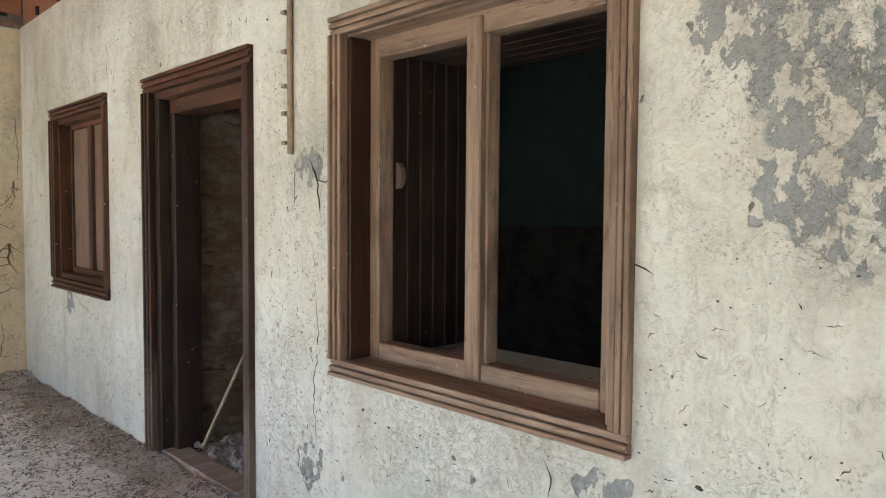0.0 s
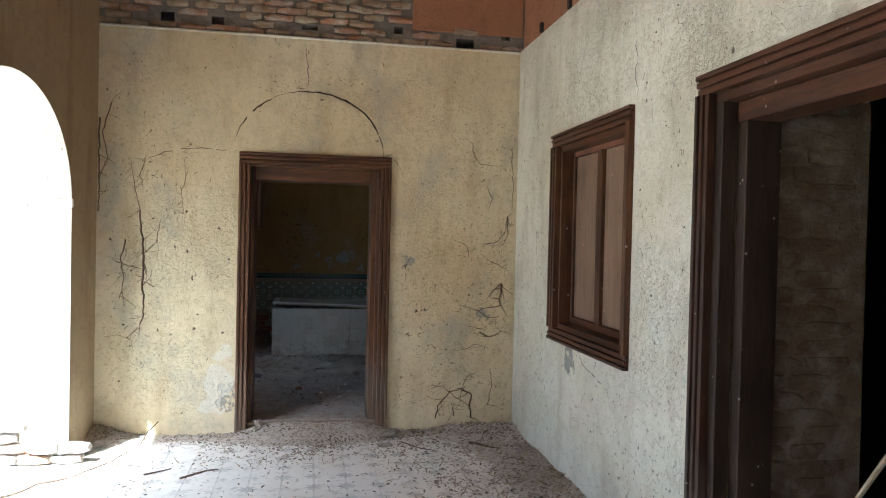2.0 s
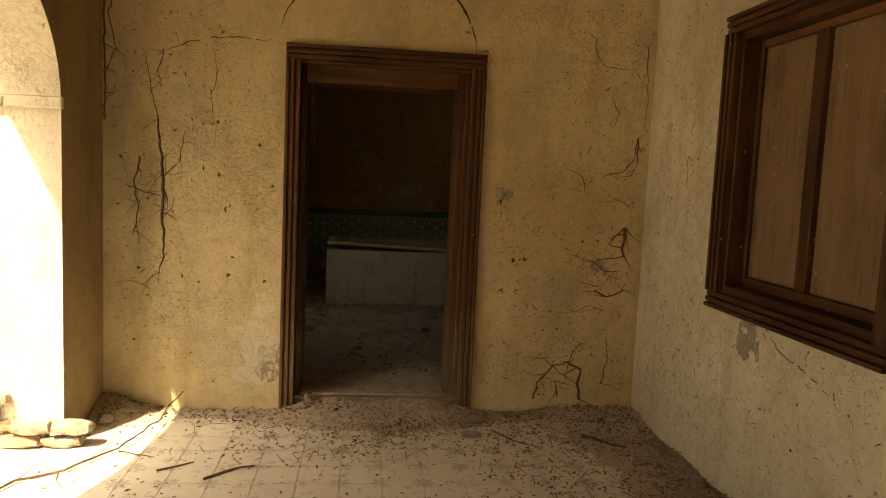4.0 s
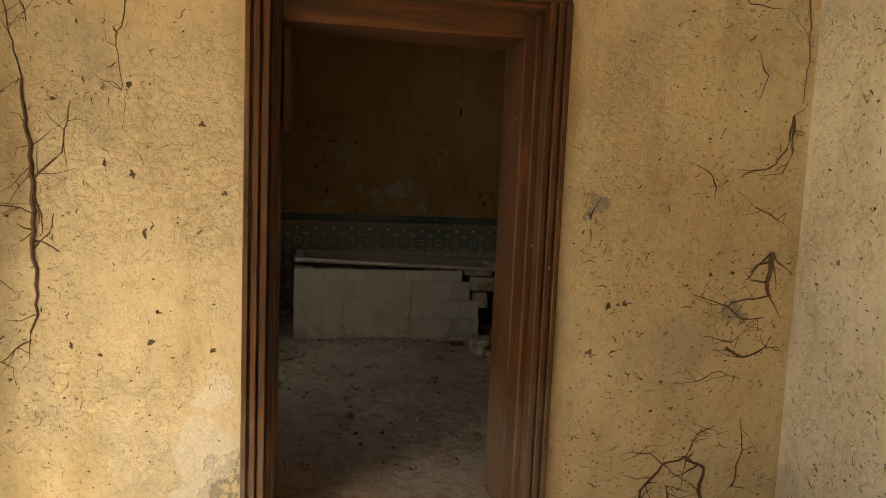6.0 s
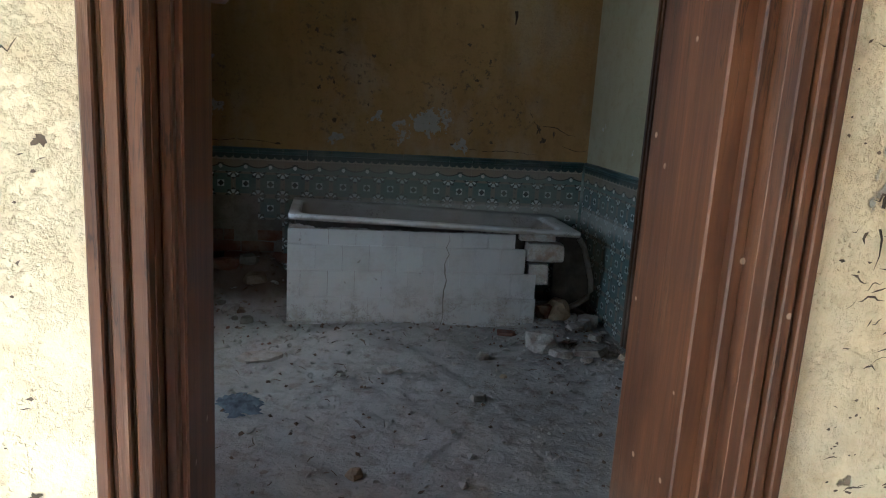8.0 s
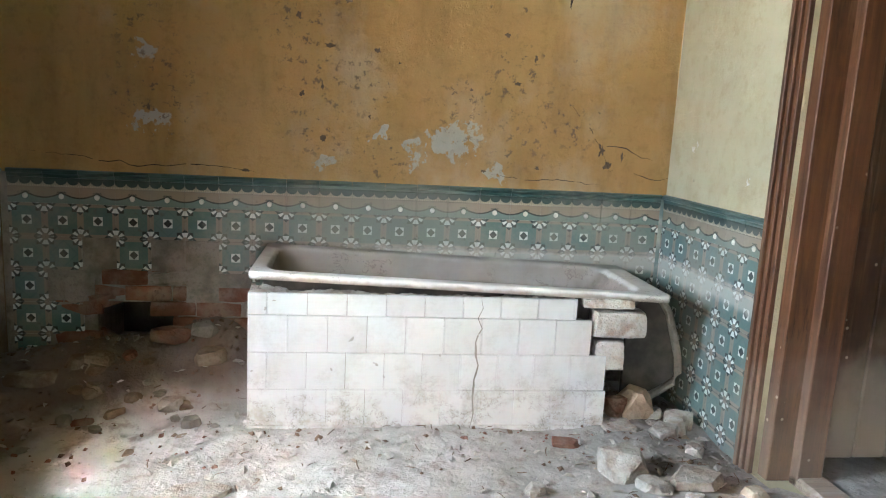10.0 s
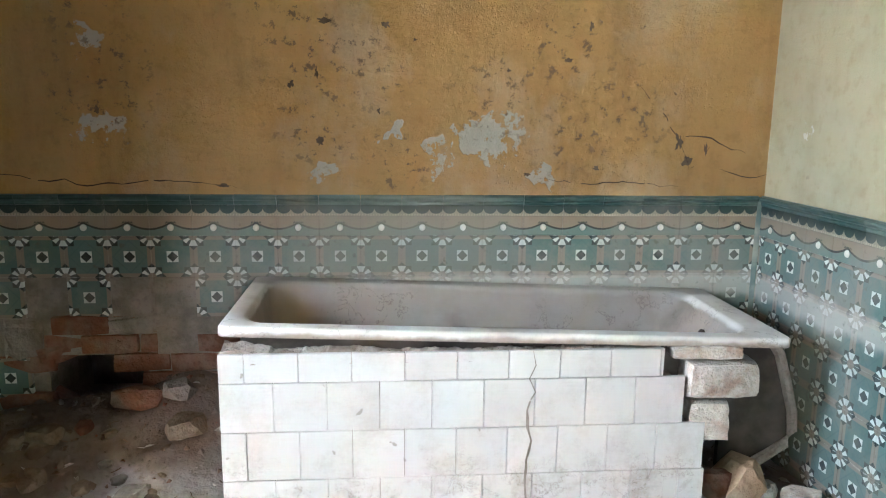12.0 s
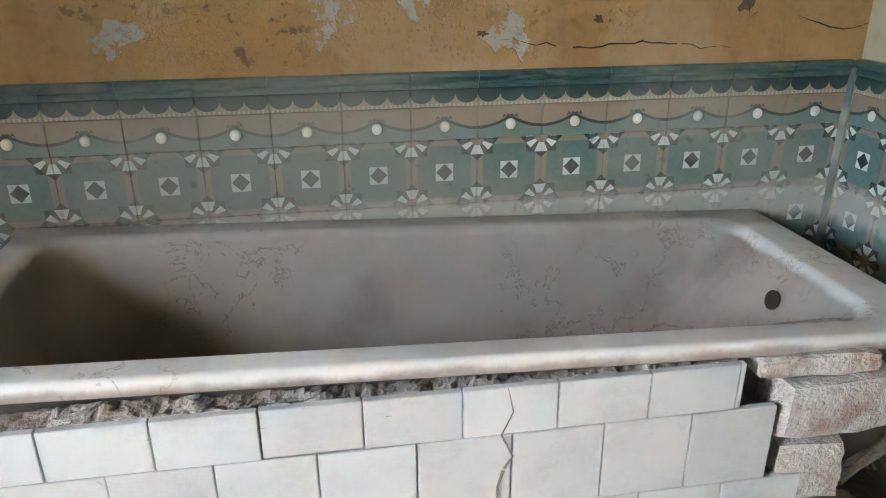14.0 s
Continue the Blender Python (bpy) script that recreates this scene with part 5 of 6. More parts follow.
part("mortar_bed", box(-1.63, -1.48, 11.006, 11.02, 0.56, 0.71, 0.004), MORTAR, wall_bath, "bare grey mortar bed")
part("mortar_bed", box(-1.325, -1.03, 11.008, 11.02, 0.71, 0.86, 0.004), MORTAR, wall_bath, "bare grey mortar bed")
brick_meshes = [mesh_of(rough_box(0.205, 0.05, 0.071, 0.006, 60 + k, 2), "brick", PINKBRICK) for k in range(5)]
for row in range(7):
    for col in range(5):
        x = -1.5 + col * 0.21 + (row % 2) * 0.1
        z = 0.2 + row * 0.074
        arch = 0.57 - 0.9 * (x + 1.24) ** 2 + 0.02 * noise.noise(Vector((x * 9, z * 9, 0)))
        if x > -0.72 or (abs(x + 1.24) < 0.2 and z < arch - 0.05):
            continue
        pieces("brick", brick_meshes, [(x, 11.03 + rnd.uniform(-0.016, 0.014), z, rnd.uniform(-7, 7), row * 5 + col)], wall_bath)
for k, (x, y, z, w) in enumerate(((-1.46, 11.07, 0.36, 32), (-1.02, 11.06, 0.38, -28), (-1.2, 11.09, 0.3, 8), (-1.36, 11.07, 0.545, -14), (-1.12, 11.08, 0.55, 17), (-0.95, 11.03, 0.27, 24))):
    ob = new("brick", brick_meshes[k % 5])
    ob.parent = wall_bath
    ob.matrix_basis = pose(x, y, z, 8 * k, w, 9 * k)
for k, (x, z, w, h) in enumerate(((-1.12, 0.68, 0.14, 0.035), (-1.5, 0.62, 0.07, 0.08), (-0.82, 0.4, 0.08, 0.1))):
    ob = part("plaster_lump", rough_box(w * 2, 0.02, h * 2, 0.016, 640 + k, 4), MORTAR, wall_bath, "lump of grey mortar left on the bricks")
    ob.matrix_basis = pose(x, 11.01, z - h, 0, rnd.uniform(-8, 8), 0)
# brown mortar in a darker tone that also carries the left corner's shade
part("mortar_bed", box(BX0 - 0.01, BX0 + 0.006, 10.05, 11.0, 0.12, 0.98, 0.004), DUSKBRICK, wall_bath_left, "bare brown mortar where tiles fell")
# flaked edge and hanging root on the ochre wall
cracks(wall_bath_upper, "y", BY, -1, [[(0.725, 3.0), (0.72, 2.5), (0.728, 2.01)], [(0.774, 1.571), (0.86, 1.48), (0.925, 1.395), (0.96, 1.33), (0.98, 1.27)], [(1.055, 1.353), (1.03, 1.29), (0.985, 1.27)],
                                      [(0.925, 1.395), (1.06, 1.38), (1.2, 1.33)], [(1.29, 1.25), (1.22, 1.24), (1.1, 1.27)], [(-1.7, 1.25), (-1.2, 1.2), (-0.9, 1.22), (-0.7, 1.19)], [(0.4, 1.23), (0.55, 1.21), (0.7, 1.22), (0.95, 1.2)]], 0.0055)
cracks(wall_bath_upper, "y", BY, -1, [[(0.73, 2.2), (0.725, 2.02)]], 0.03)
for u, z, w, h in ((0.935, 1.37, 0.022, 0.05), (0.972, 1.3, 0.03, 0.035), (1.04, 1.345, 0.014, 0.045), (-0.5, 1.56, 0.02, 0.026), (-0.41, 1.6, 0.012, 0.04), (-0.38, 1.78, 0.05, 0.016), (-0.16, 1.77, 0.024, 0.02), (-0.06, 1.72, 0.014, 0.01),
                   (-0.4, 1.36, 0.024, 0.03), (-0.19, 1.47, 0.01, 0.018), (-0.3, 1.98, 0.03, 0.02), (-0.52, 1.9, 0.018, 0.03), (0.28, 1.62, 0.012, 0.012), (0.5, 1.66, 0.03, 0.014), (0.58, 1.78, 0.014, 0.03), (0.44, 1.88, 0.022, 0.018), (0.62, 1.27, 0.02, 0.014), (-1.17, 1.46, 0.02, 0.022), (-0.75, 1.2, 0.03, 0.012), (0.36, 1.245, 0.024, 0.012)):
    gouge(wall_bath_upper, "y", BY, -1, u, z, 0.7 * w, 0.7 * h)

# ---- rubble and dust in the bathroom ----
def chunk(name, label, category, x, y, sx, sy, sz, turn, seed, mat=STONE, group="rubble pieces", rough=0.02, tilt=0.0, lift=0.0):
    ob = new(name, mesh_of(chipped(rough_box(sx, sy, sz, rough * 0.45, seed, 2), sx, sy, sz, seed), name, mat))
    ob.matrix_world = pose(x, y, floor_z(x, y) - 0.012 + lift, tilt, 0, turn)
    return tagged(ob, label, category, group)


for i, (x, y, sx, sy, sz, turn, tilt, mat) in enumerate((
        (0.75, 9.93, 0.15, 0.14, 0.1, 20, 0, STONE), (0.82, 9.82, 0.13, 0.09, 0.03, -25, 0, STONE), (0.99, 9.85, 0.2, 0.13, 0.035, -5, 0, STONE), (1.06, 10.28, 0.13, 0.1, 0.05, 15, 8, STONE),
        (1.18, 10.4, 0.12, 0.08, 0.07, -35, 25, STONE), (0.98, 10.45, 0.16, 0.13, 0.13, 10, 0, MUDBRICK), (0.9, 10.42, 0.09, 0.08, 0.1, 40, 0, PINKBRICK), (-0.75, 9.89, 0.24, 0.11, 0.02, 15, 6, STONE),
        (-0.1, 9.72, 0.13, 0.08, 0.018, -25, 5, STONE), (0.4, 9.85, 0.07, 0.06, 0.035, 30, 0, STONE), (-0.98, 10.53, 0.1, 0.08, 0.05, 20, 0, MORTAR), (-1.55, 10.6, 0.2, 0.1, 0.05, 10, 0, DUSKBRICK),
        (-1.32, 10.72, 0.12, 0.08, 0.06, -15, 0, DUSKBRICK), (-0.86, 10.76, 0.14, 0.1, 0.07, 25, 0, DUSKBRICK), (-1.72, 10.3, 0.1, 0.08, 0.05, 0, 0, DUSKBRICK), (1.12, 10.12, 0.08, 0.07, 0.05, 60, 0, STONE),
        (-1.05, 10.88, 0.18, 0.1, 0.07, -10, 0, PINKBRICK), (0.28, 9.35, 0.07, 0.05, 0.03, 12, 0, STONE), (-0.3, 8.75, 0.06, 0.05, 0.03, 40, 0, MUDBRICK), (0.62, 10.2, 0.12, 0.07, 0.02, -12, 0, PINKBRICK))):
    chunk("rubble_block" if sz > 0.04 else "stone_slab", "dusty broken masonry block lying on the dirt floor" if sz > 0.04 else "thin broken slab lying on the dirt floor", "rubble", x, y, sx, sy, sz, turn, 200 + i, mat, "rubble pieces", 0.022 if sz > 0.04 else 0.006, tilt, 0.0 if sz > 0.04 else 0.012)
for i, (x, y, sx, sy, turn) in enumerate(((1.17, 9.69, 0.3, 0.22, -22), (1.2, 9.28, 0.22, 0.3, 6), (1.33, 9.72, 0.14, 0.26, 14), (1.17, 9.43, 0.22, 0.2, -14), (1.24, 9.02, 0.2, 0.2, 4))):
    chunk("floor_slab", "cracked pale paving slab by the side doorway", "paving slab", x, y, sx, sy, 0.03, turn, 300 + i, STONE, "broken paving slabs", 0.008, 0, -0.012)
plank_1 = chunk("wooden_batten", "dusty pale batten fallen among the bricks", "plank", -1.28, 10.86, 0.3, 0.03, 0.02, 18, 320, PLANK, "", 0.004, 0, 0.1)
plank_1.matrix_world = pose(-1.25, 10.88, 0.36, 0, -14, 8)

rnd = random.Random(77)
for i in range(58):
    spread = i % 4
    x, y = ((rnd.uniform(-1.7, -0.72), rnd.uniform(10.35, 10.9)), (rnd.uniform(0.86, 1.22), rnd.uniform(9.7, 10.5)), (rnd.uniform(-1.65, -0.75), rnd.uniform(10.2, 10.7)), (rnd.uniform(-0.9, 1.0), rnd.uniform(9.2, 10.22)))[spread]
    size = rnd.uniform(0.03, 0.085) if spread < 3 else rnd.uniform(0.02, 0.05)
    flat = rnd.uniform(0.3, 0.8) if spread < 3 else rnd.uniform(0.2, 0.5)
    mat = ((DUSKBRICK, DUSKBRICK, PINKBRICK, MORTAR), (STONE, STONE, MUDBRICK, LIMEBRICK), (DUSKBRICK, MORTAR, DUSKBRICK, MORTAR), (STONE, MUDBRICK, STONE, STONE))[spread][rnd.randrange(4)]
    chunk("rubble_piece", ("dusty brown brick fragment in the heap below the broken wall", "pale broken chip of masonry beside the broken bath surround", "small dusty fragment at the edge of the rubble heap", "small flat chip of plaster half sunk in the dust")[spread],
          "rubble", x, y, size * rnd.uniform(0.8, 1.7), size, size * flat, rnd.uniform(0, 180), 700 + i, mat, "rubble pieces", 0.012, rnd.uniform(-18, 18))

# crumpled rag
bm = bmesh.new()
bmesh.ops.create_grid(bm, x_segments=14, y_segments=14, size=0.12)
for v in bm.verts:
    p = v.co.copy()
    f = max(0.0, 1 - (p.length / 0.15) ** 2)
    v.co.x *= 0.75 + 0.3 * noise.noise(p * 20)
    v.co.z = f * (0.012 + 0.045 * abs(noise.noise(p * 28 + Vector((3, 1, 0))))) - 0.004
rag = new("rag", mesh_of(bm, "rag", RAG, True))
rag.matrix_world = pose(-0.78, 9.35, floor_z(-0.78, 9.35), 0, 0, 20)
tagged(rag, "crumpled grey-blue rag on the dirt floor", "rag")


def litter(name, material, count, place, shape, seed, label, category):
    """Many small bits as one sheet of loose geometry."""
    rnd = random.Random(seed)
    verts, faces = [], []
    for _ in range(count):
        x, y, z, s = place(rnd)
        m = Euler((rnd.uniform(-0.5, 0.5), rnd.uniform(-0.5, 0.5), rnd.uniform(0, 6.28))).to_matrix()
        k = len(verts)
        pts, fs = shape(rnd, s)
        verts += [tuple(m @ Vector(p) + Vector((x, y, z))) for p in pts]
        faces += [tuple(k + i for i in f) for f in fs]
    me = bpy.data.meshes.new(name)
    me.from_pydata(verts, [], faces)
    me.materials.append(material)
    return tagged(new(name, me), label, category, kind="stuff")


def pebble(rnd, s):
    j = lambda: rnd.uniform(0.6, 1.3)
    return [(s * j(), 0, 0), (0, s * j(), 0), (-s * j(), 0, 0), (0, -s * j(), 0), (0, 0, s * 0.7 * j()), (0, 0, -s * 0.5)], [(0, 1, 4), (1, 2, 4), (2, 3, 4), (3, 0, 4), (1, 0, 5), (2, 1, 5), (3, 2, 5), (0, 3, 5)]


def curl(rnd, s):
    w, c = s * rnd.uniform(0.25, 0.5), s * rnd.uniform(0.1, 0.5)
    return [(-s, 0, 0), (-s * 0.3, w, c), (s * 0.4, w * 0.8, c), (s, 0, 0.2 * c), (s * 0.4, -w * 0.8, c * 0.6), (-s * 0.3, -w, c * 0.7)], [(0, 1, 2, 3), (0, 3, 4, 5)]


def straw(rnd, s):
    w, b = s * 0.05 + 0.0008, rnd.uniform(-0.3, 0.3) * s
    return [(-s, -w, 0), (-s, w, 0.001), (0, b + w, 0.004), (0, b - w, 0.002), (s, -w * 0.5, 0), (s, w * 0.5, 0.002), (0, b, 0.006)], [(0, 1, 2, 3), (3, 2, 5, 4), (0, 6, 1), (3, 6, 4)]


def bath_spot(rnd):
    while True:
        x, y = rnd.uniform(BX0 + 0.03, BX1 - 0.03), rnd.uniform(EY2 + 0.1, 11.0)
        heap = 1.0 if (x < -0.6 and y > 10.3) or (x > 0.6 and y > 9.4) or (y > 10.0 and abs(x) < 0.7) else 0.42
        if rnd.random() < heap and not (-0.64 < x < 0.8 and y > 10.33):
            s = rnd.uniform(0.003, 0.009) if rnd.random() < 0.9 else rnd.uniform(0.01, 0.022)
            return x, y, floor_z(x, y) + 0.3 * s, s


litter("gravel", DUST, 2400, bath_spot, pebble, 21, "loose grey grit and crumbs of mortar on the dirt", "gravel")
litter("brick_crumbs", PINKBRICK, 80, lambda r: (lambda x, y: (x, y, floor_z(x, y) + 0.003, r.uniform(0.004, 0.016)))(r.uniform(-1.7, -0.6) if r.random() < 0.7 else r.uniform(0.2, 0.9), r.uniform(10.2, 10.95) if r.random() < 0.6 else r.uniform(10.05, 10.32)), pebble, 22, "reddish brick crumbs by the walls", "gravel")
litter("mortar_bits", STONE, 260, lambda r: (lambda p: (p[0], p[1], p[2] + 0.002, r.uniform(0.012, 0.03)))(bath_spot(r)), curl, 24, "flat bits of plaster and tile in the dust", "gravel")
# dark bits stand for loose debris and for small shadows on the dirt
litter("dark_crumbs", ROOT, 300, lambda r: (lambda p: (p[0], p[1], p[2] + 0.002, r.uniform(0.005, 0.017)))(bath_spot(r)), pebble, 25, "dark crumbs for bits of debris and small shadows in the dust", "gravel")
litter("bath_straw", ROOT, 420, lambda r: (lambda p: (p[0], p[1], p[2] + 0.004, r.uniform(0.008, 0.028)))(bath_spot(r)), straw, 23, "bits of straw and dry leaf in the dust", "litter")


settle(before)


def porch_z(x, y):
    """The height of soil and litter drifted over the porch floor."""
    wob = 0.7 + 0.5 * noise.noise(Vector((x * 2.1, y * 2.1, 1)))
    d, e = XW - x, EY - y
    h = 0.055 * wob * math.exp(-((d / (0.3 + 0.25 * max(0.0, (y - 5.0) / 2.4))) ** 2)) + 0.03 * wob * math.exp(-((e / 0.2) ** 2))
    h += 0.08 * math.exp(-(((x + 0.1) / 0.52) ** 4)) * math.exp(-((e / 0.24) ** 2)) + 0.09 * math.exp(-((x + 1.72) / 0.25) ** 2 - (e / 0.25) ** 2)
    return h + 0.008 * noise.noise(Vector((x, y, 5)) * 9) + 0.004 * noise.noise(Vector((x, y, 2)) * 25) - 0.008


def porch_spot(rnd):
    while True:
        x, y = rnd.uniform(XL, XW - 0.01), rnd.uniform(0.5, EY - 0.01)
        d = min(XW - x, (EY - y) * 1.3)
        keep = math.exp(-((d / 0.66) ** 2)) if x > -0.9 else 0.75 * math.exp(-(((EY - y) / 0.22) ** 2))
        keep *= 0.55 + 0.8 * (noise.noise(Vector((x * 2.2, y * 2.2, 4))) + 0.3)
        if rnd.random() < max(keep, 0.025):
            return x, y, max(0.004, porch_z(x, y)) + 0.01 * rnd.random(), rnd.uniform(0.006, 0.018)


litter("leaf_litter", LEAF, 14000, porch_spot, curl, 31, "dry brown leaf litter drifted along the walls", "leaf litter")
litter("straw_litter", TWIG, 1800, lambda r: (lambda p: (p[0], p[1], p[2] + 0.004, r.uniform(0.02, 0.06)))(porch_spot(r)), straw, 32, "dry straw and stalks among the leaves", "leaf litter")
litter("porch_crumbs", STONE, 1200, lambda r: (lambda p: (p[0], p[1], p[2], r.uniform(0.003, 0.01)))(porch_spot(r)), pebble, 33, "crumbs of plaster on the porch floor", "gravel")
litter("room_rubble", STONE, 900, lambda r: (r.uniform(1.7, 2.7), r.uniform(3.4, 4.42), 0.022 + 0.05 * r.random() ** 2, r.uniform(0.008, 0.035)), pebble, 34, "grey crumbled rubble on the floor inside the dark doorway", "rubble")
# soil drifted over the tiles
verts, faces = [], []
NX, NY = 80, 180
for j in range(NY + 1):
    for i in range(NX + 1):
        x, y = XL + (XW - XL) * i / NX, 0.0 + EY * j / NY
        verts.append((x, y, porch_z(x, y)))
for j in range(NY):
    for i in range(NX):
        k = j * (NX + 1) + i
        if max(verts[q][2] for q in (k, k + 1, k + NX + 2, k + NX + 1)) > 0.001:
            faces.append((k, k + 1, k + NX + 2, k + NX + 1))
me = bpy.data.meshes.new("soil_drift")
me.from_pydata(verts, [], faces)
me.materials.append(DRIFT)
for p in me.polygons:
    p.use_smooth = True
tagged(new("soil_drift", me), "soil and dust drifted against the porch walls", "soil", kind="stuff")


def fallen_twig(pts, r, label="thin dry twig lying on the porch floor"):
    ob = thing("twig", label, "twig", "fallen twigs", at=(pts[0][0], pts[0][1], 0))
    o = Vector((pts[0][0], pts[0][1], 0))
    line = jagged([Vector(p) - o for p in pts], 0.06, 0.02)
    for p in line:
        p.z = max(p.z, r)
    part("twig_stem", tube(line, r, None, 5, 0.45), ROOT, ob)
    return ob


fallen_twig([(-0.93, 6.42, 0.01), (-0.85, 6.5, 0.012), (-0.72, 6.58, 0.01)], 0.009, "short dark stick on the porch floor")
fallen_twig([(-1.17, 6.52, 0.01), (-1.02, 6.62, 0.012)], 0.007, "short dark stick on the porch floor")
long_twig = fallen_twig([(-1.9, 6.1, 0.01), (-1.75, 6.4, 0.015), (-1.58, 6.5, 0.02), (-1.42, 6.75, 0.03), (-1.33, 7.1, 0.05), (-1.25, 7.35, 0.14)], 0.008, "long dry branch lying in the sun patch")
for a, b in (((-1.58, 6.5), (-1.45, 6.85)), ((-1.75, 6.4), (-1.72, 6.62)), ((-1.42, 6.75), (-1.22, 6.66)), ((-1.6, 6.48), (-1.52, 6.3))):
    o = Vector((-1.9, 6.1, 0))
    part("side_shoot", tube(jagged([Vector((*a, 0.015)) - o, Vector((*b, 0.02)) - o], 0.05, 0.02), 0.004, None, 4, 0.4), ROOT, long_twig.children[0])
fallen_twig([(1.05, 6.95, 0.03), (1.25, 6.78, 0.03)], 0.01, "pale short stick among the leaf litter")
fallen_twig([(0.55, 7.05, 0.02), (0.62, 6.9, 0.02), (0.75, 6.82, 0.02)], 0.005)
for i, (x, y, sx, sy, sz) in enumerate(((-1.62, 7.15, 0.09, 0.07, 0.05), (0.47, 7.24, 0.17, 0.09, 0.035), (0.42, 7.02, 0.12, 0.1, 0.02), (1.36, 6.65, 0.06, 0.05, 0.045), (-0.52, 7.37, 0.07, 0.06, 0.06))):
    ob = new("stone", mesh_of(chipped(rough_box(sx, sy, sz, 0.008, 400 + i, 2), sx, sy, sz, 400 + i), "stone", STONE))
    ob.matrix_world = pose(x, y, max(0.0, porch_z(x, y)), 0, 0, 25 * i)
    tagged(ob, "pale loose stone on the porch floor", "stone", "loose stones")

# ---- bricks laid bare ----
rnd = random.Random(5)
band = [mesh_of(rough_box(w, 0.06, 0.05, 0.013, 500 + k, 2), "brick", MUDBRICK if k % 3 else BRICK) for k, w in enumerate((0.2, 0.19, 0.16, 0.22, 0.2, 0.18))]
for row in range(7):
    x = -1.7 + (row % 2) * 0.1
    while x < 1.5:
        z = BAND + 0.004 + row * 0.057
        inside = any(p[0] - 0.1 < x < p[1] + 0.1 and p[2] - 0.055 < z < p[3] for p in POCKETS)
        washed = x > 0.62 and row > 1 and not (0.85 < x < 1.48 and row < 3)
        if not inside and not washed:
            pieces("brick", band, [(x, EY + 0.05 + rnd.uniform(-0.012, 0.01), z, rnd.uniform(-3, 3), rnd.randrange(6))], wall_end_top)
        x += 0.212
part("red_render", box(0.62, 1.54, EY + 0.028, EY + 0.052, BAND + 0.13, TOP + 0.05, 0.006), REDWASH, wall_end_top, "leftover red wash on the brick band")
part("plaster_edge", box(XL, XW, EY - 0.008, EY + 0.05, BAND - 0.02, BAND, 0.006), CREAM, wall_end)
for y, z in ((6.9, 3.13), (6.3, 3.12), (5.4, 3.14), (4.2, 3.15)):
    part("nail_hole", box(XW + 0.005, XW + 0.035, y, y + 0.035, z, z + 0.07, 0.004), BLACK, wall_house_top)
part("reveal_core", box(1.765, 2.268, 4.484, 4.51, 0.0, 2.2), DUSKBRICK, wall_house, "smeared mortar on the bare reveal")
reveal = [mesh_of(rough_box(w, 0.06, 0.072, 0.012, 540 + k, 2), "brick", DUSKBRICK) for k, w in enumerate((0.23, 0.2, 0.25, 0.17))]
for row in range(29):
    z, x = 0.03 + row * 0.0755, 1.86 if row % 2 else 1.79
    while x < 2.2:
        pieces("brick", reveal, [(x, 4.503 + rnd.uniform(-0.012, 0.008), z, rnd.uniform(-4, 4), rnd.randrange(4))], wall_house)
        x += 0.215
foot = [mesh_of(rough_box(0.2, 0.1, 0.065, 0.016, 560 + k, 2), "brick", WHITE) for k, WHITE in enumerate((STONE, BRICK, STONE, STONE))]
for row in range(4):
    for k in range(3 if row < 2 else 1):
        pieces("brick", foot, [(-2.12 + k * 0.2 + (row % 2) * 0.05, 6.845 + rnd.uniform(-0.02, 0.01), 0.005 + row * 0.072, rnd.uniform(-6, 6), row + k)], wall_arcade)

# ---- cement floor tiles of the porch ----
def floor_tile_material():
    n = Nodes("cement_tile", 0.85, 0.2)
    x, y, z = n.xyz(n.obj)[0:3]
    u, v = n.m("SUBTRACT", 0.1, n.m("ABSOLUTE", x)), n.m("SUBTRACT", 0.1, n.m("ABSOLUTE", y))
    r = n.m("SQRT", n.m("ADD", n.m("MULTIPLY", u, u), n.m("MULTIPLY", v, v)))
    th = n.m("ARCTAN2", v, u)
    lobe = n.m("ADD", 0.026, n.m("MULTIPLY", n.m("ABSOLUTE", n.m("COSINE", n.m("MULTIPLY", th, 4.0))), 0.034))
    star = n.m("MULTIPLY", n.m("LESS_THAN", r, lobe), n.step(n.noise(3.5, 4), 0.38, 0.55))
    col = n.mix(n.rand, (0.74, 0.7, 0.64), (0.79, 0.755, 0.7))
    col = n.mix(n.m("MULTIPLY", star, 0.55), col, (0.3, 0.3, 0.29))
    dusty = n.step(n.noise(2.6, 6, None, 0.65), 0.35, 0.7)
    col = n.mix(n.m("MULTIPLY", dusty, 0.7), col, (0.7, 0.655, 0.59))
    col = n.mix(n.m("MULTIPLY", n.step(n.noise(16, 6), 0.54, 0.7), 0.5), col, (0.33, 0.28, 0.22))
    return n.done(col, n.m("ADD", n.noise(40, 5), n.m("MULTIPLY", n.noise(8, 4), 0.6)), 0.4, 0.008)


CEMENT = floor_tile_material()
floor_tiles = bpy.data.objects["floor_porch"]
ftile = mesh_of(box(-0.0988, 0.0988, -0.0988, 0.0988, 0.0, 0.006, 0.0025), "floor_tile", CEMENT)
rnd = random.Random(6)
for i in range(16):
    for j in range(18):
        pieces("floor_tile", [ftile], [(-1.6 + i * 0.2, 7.28 - j * 0.2, rnd.uniform(-0.0015, 0.001), rnd.uniform(-0.3, 0.3), 0)], floor_tiles)
rest = bmesh.new()
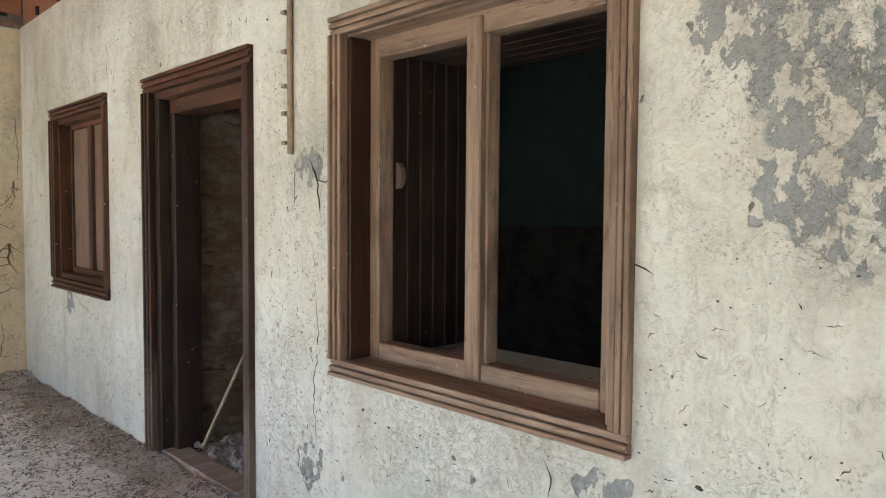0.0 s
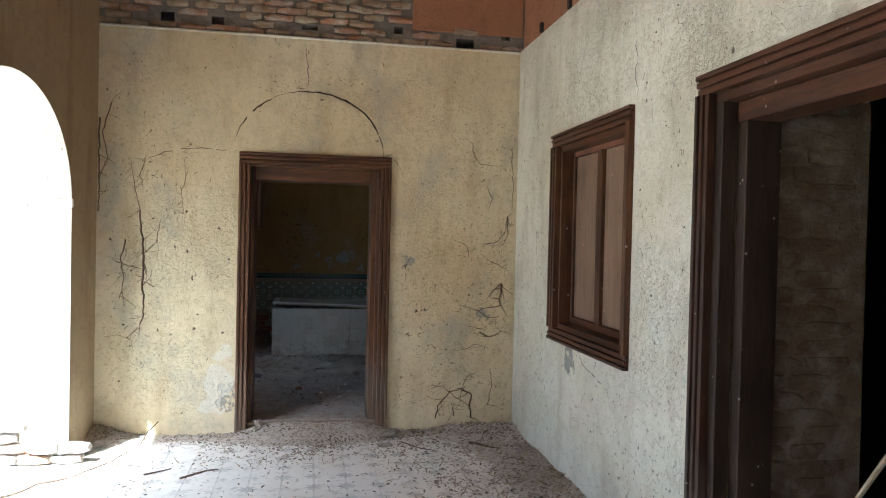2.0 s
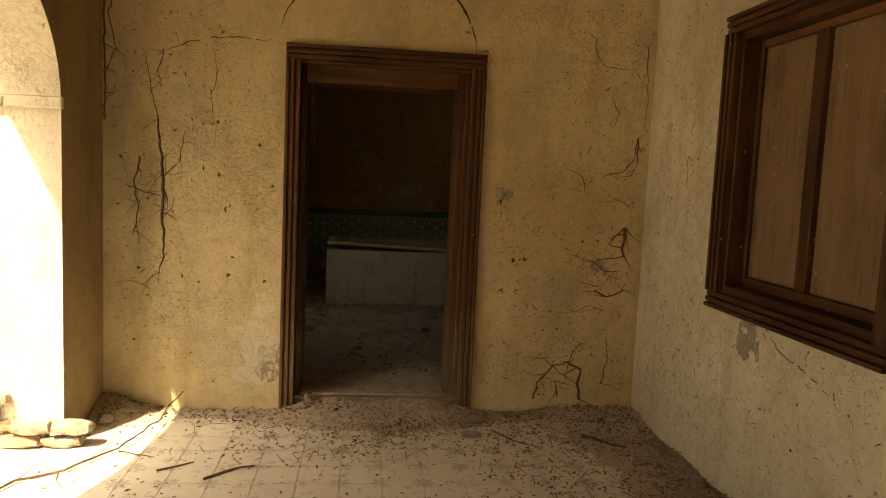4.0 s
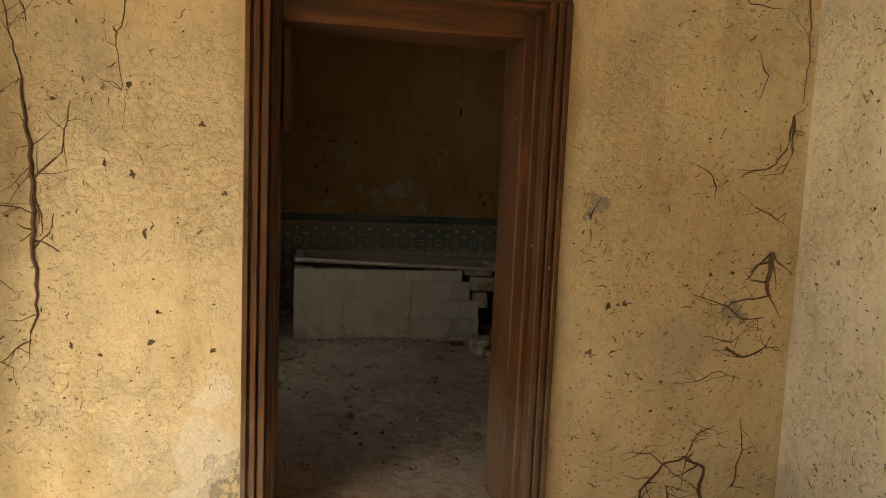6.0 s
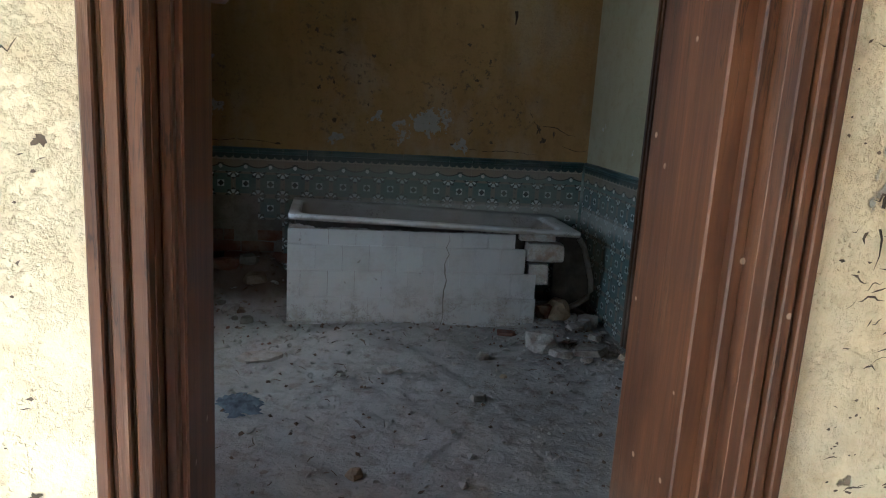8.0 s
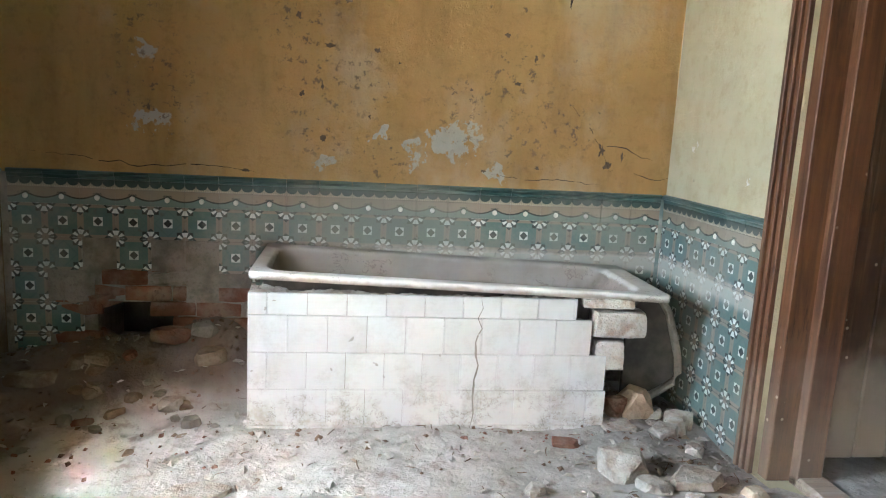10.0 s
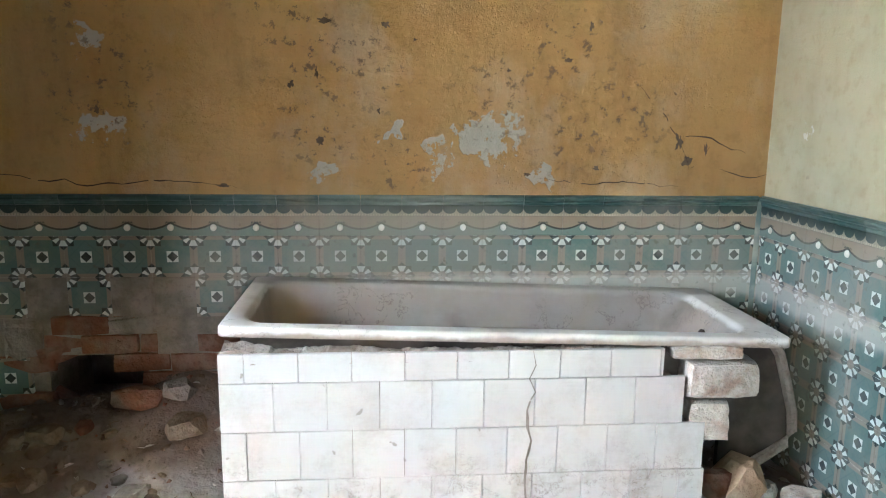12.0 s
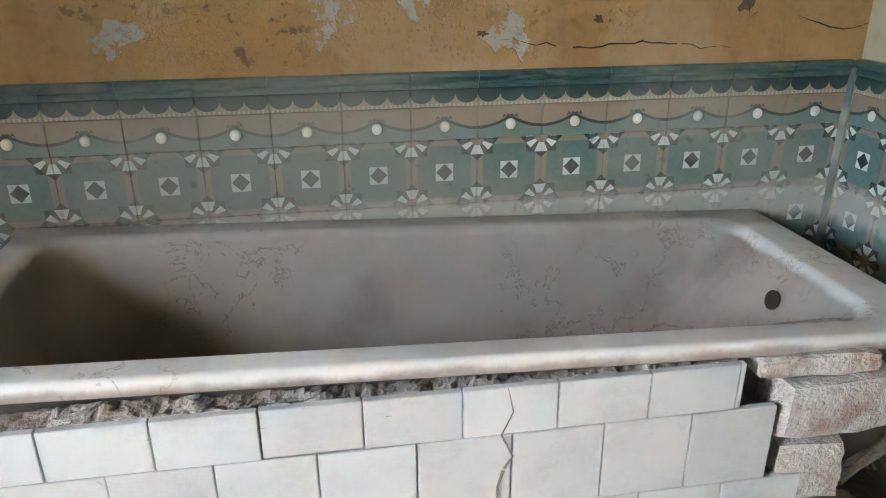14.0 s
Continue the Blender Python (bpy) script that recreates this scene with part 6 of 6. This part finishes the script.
for i in range(16):
    for j in range(18, 52):
        box(-1.6 + i * 0.2 - 0.0988, -1.6 + i * 0.2 + 0.0988, 7.28 - j * 0.2 - 0.0988, 7.28 - j * 0.2 + 0.0988, 0.0, 0.005, 0, rest)
tagged(part("floor_tile_field", rest, POTDUST, floor_tiles), kind="stuff")


# ---- outside the arcade ----
haze = bpy.data.materials.new("hazy_sky")
haze.use_nodes = True
haze.node_tree.nodes["Principled BSDF"].inputs["Emission Color"].default_value = (0.95, 0.98, 1.0, 1)
haze.node_tree.nodes["Principled BSDF"].inputs["Emission Strength"].default_value = 0.4
sky_sheet = setting("backdrop", box(-60, 60, 0, 0.5, -0.2, 30), haze, "pale hazy sky low over the horizon", "sky")
sky_sheet.matrix_world = pose(-45, 75, 0, 0, 0, 30)


def shrub(x, y, height, spread, seed, label, green=0.5):
    ob = thing("shrub", label, "shrub", "shrubs outside", at=(x, y, -0.13))
    rnd = random.Random(seed)
    stems, tips = bmesh.new(), []
    for k in range(70):
        a, lean = rnd.uniform(0, 6.28), rnd.uniform(0.2, 1.0)
        pts = [Vector((rnd.uniform(-0.2, 0.2), rnd.uniform(-0.2, 0.2), 0))]
        h = height * rnd.uniform(0.4, 1.0)
        for s in range(1, 7):
            f = s / 6
            pts.append(pts[0] + Vector((math.cos(a) * spread * lean * f ** 1.3, math.sin(a) * spread * lean * f ** 1.3, h * math.sin(f * 1.7))) + noise.noise_vector(Vector((k * 1.37, s * 0.9, seed))) * 0.3)
            if s > 1:
                tips.append(pts[-1])
        tube(pts, 0.006, stems, 4, 0.3)
    tagged(part("stem_tangle", stems, STRAW, ob, "tangled dry stems"), "tangled dry stems", kind="stuff")
    verts, faces = [], []
    for _ in range(2600):
        c = rnd.choice(tips) + Vector((rnd.gauss(0, 0.12), rnd.gauss(0, 0.12), rnd.gauss(0, 0.1)))
        if c.z < 0.9 * (1 - green) * height:
            continue
        m = Euler((rnd.uniform(0, 6), rnd.uniform(0, 6), rnd.uniform(0, 6))).to_matrix()
        k, s = len(verts), rnd.uniform(0.015, 0.035)
        verts += [tuple(c + m @ Vector(p)) for p in ((-s, 0, 0), (0, s * 0.5, s * 0.2), (s, 0, 0), (0, -s * 0.5, s * 0.1))]
        faces += [(k, k + 1, k + 2), (k, k + 2, k + 3)]
    me = bpy.data.meshes.new("leaves")
    me.from_pydata(verts, [], faces)
    me.materials.append(GREEN)
    lv = new("leaves", me)
    lv.parent = ob
    return ob


for i, (x, y, h, s, g) in enumerate(((-2.85, 8.6, 1.7, 0.8, 0.35), (-3.5, 9.6, 2.1, 0.9, 0.5), (-3.1, 10.6, 2.3, 1.0, 0.6), (-4.3, 10.9, 2.4, 1.2, 0.6), (-3.9, 12.4, 2.6, 1.3, 0.6), (-5.3, 12.8, 2.8, 1.5, 0.6), (-5.6, 10.2, 2.2, 1.2, 0.5))):
    shrub(x, y, h, s, 70 + i, "tangled sunlit shrub of dry stems and green leaves", g)
litter("dry_grass", STRAW, 3500, lambda r: (r.uniform(-5.5, -2.25), r.uniform(6.6, 12.5), -0.11 + 0.25 * r.random() ** 2, r.uniform(0.05, 0.2)), straw, 41, "dry bleached grass outside the arch", "grass")
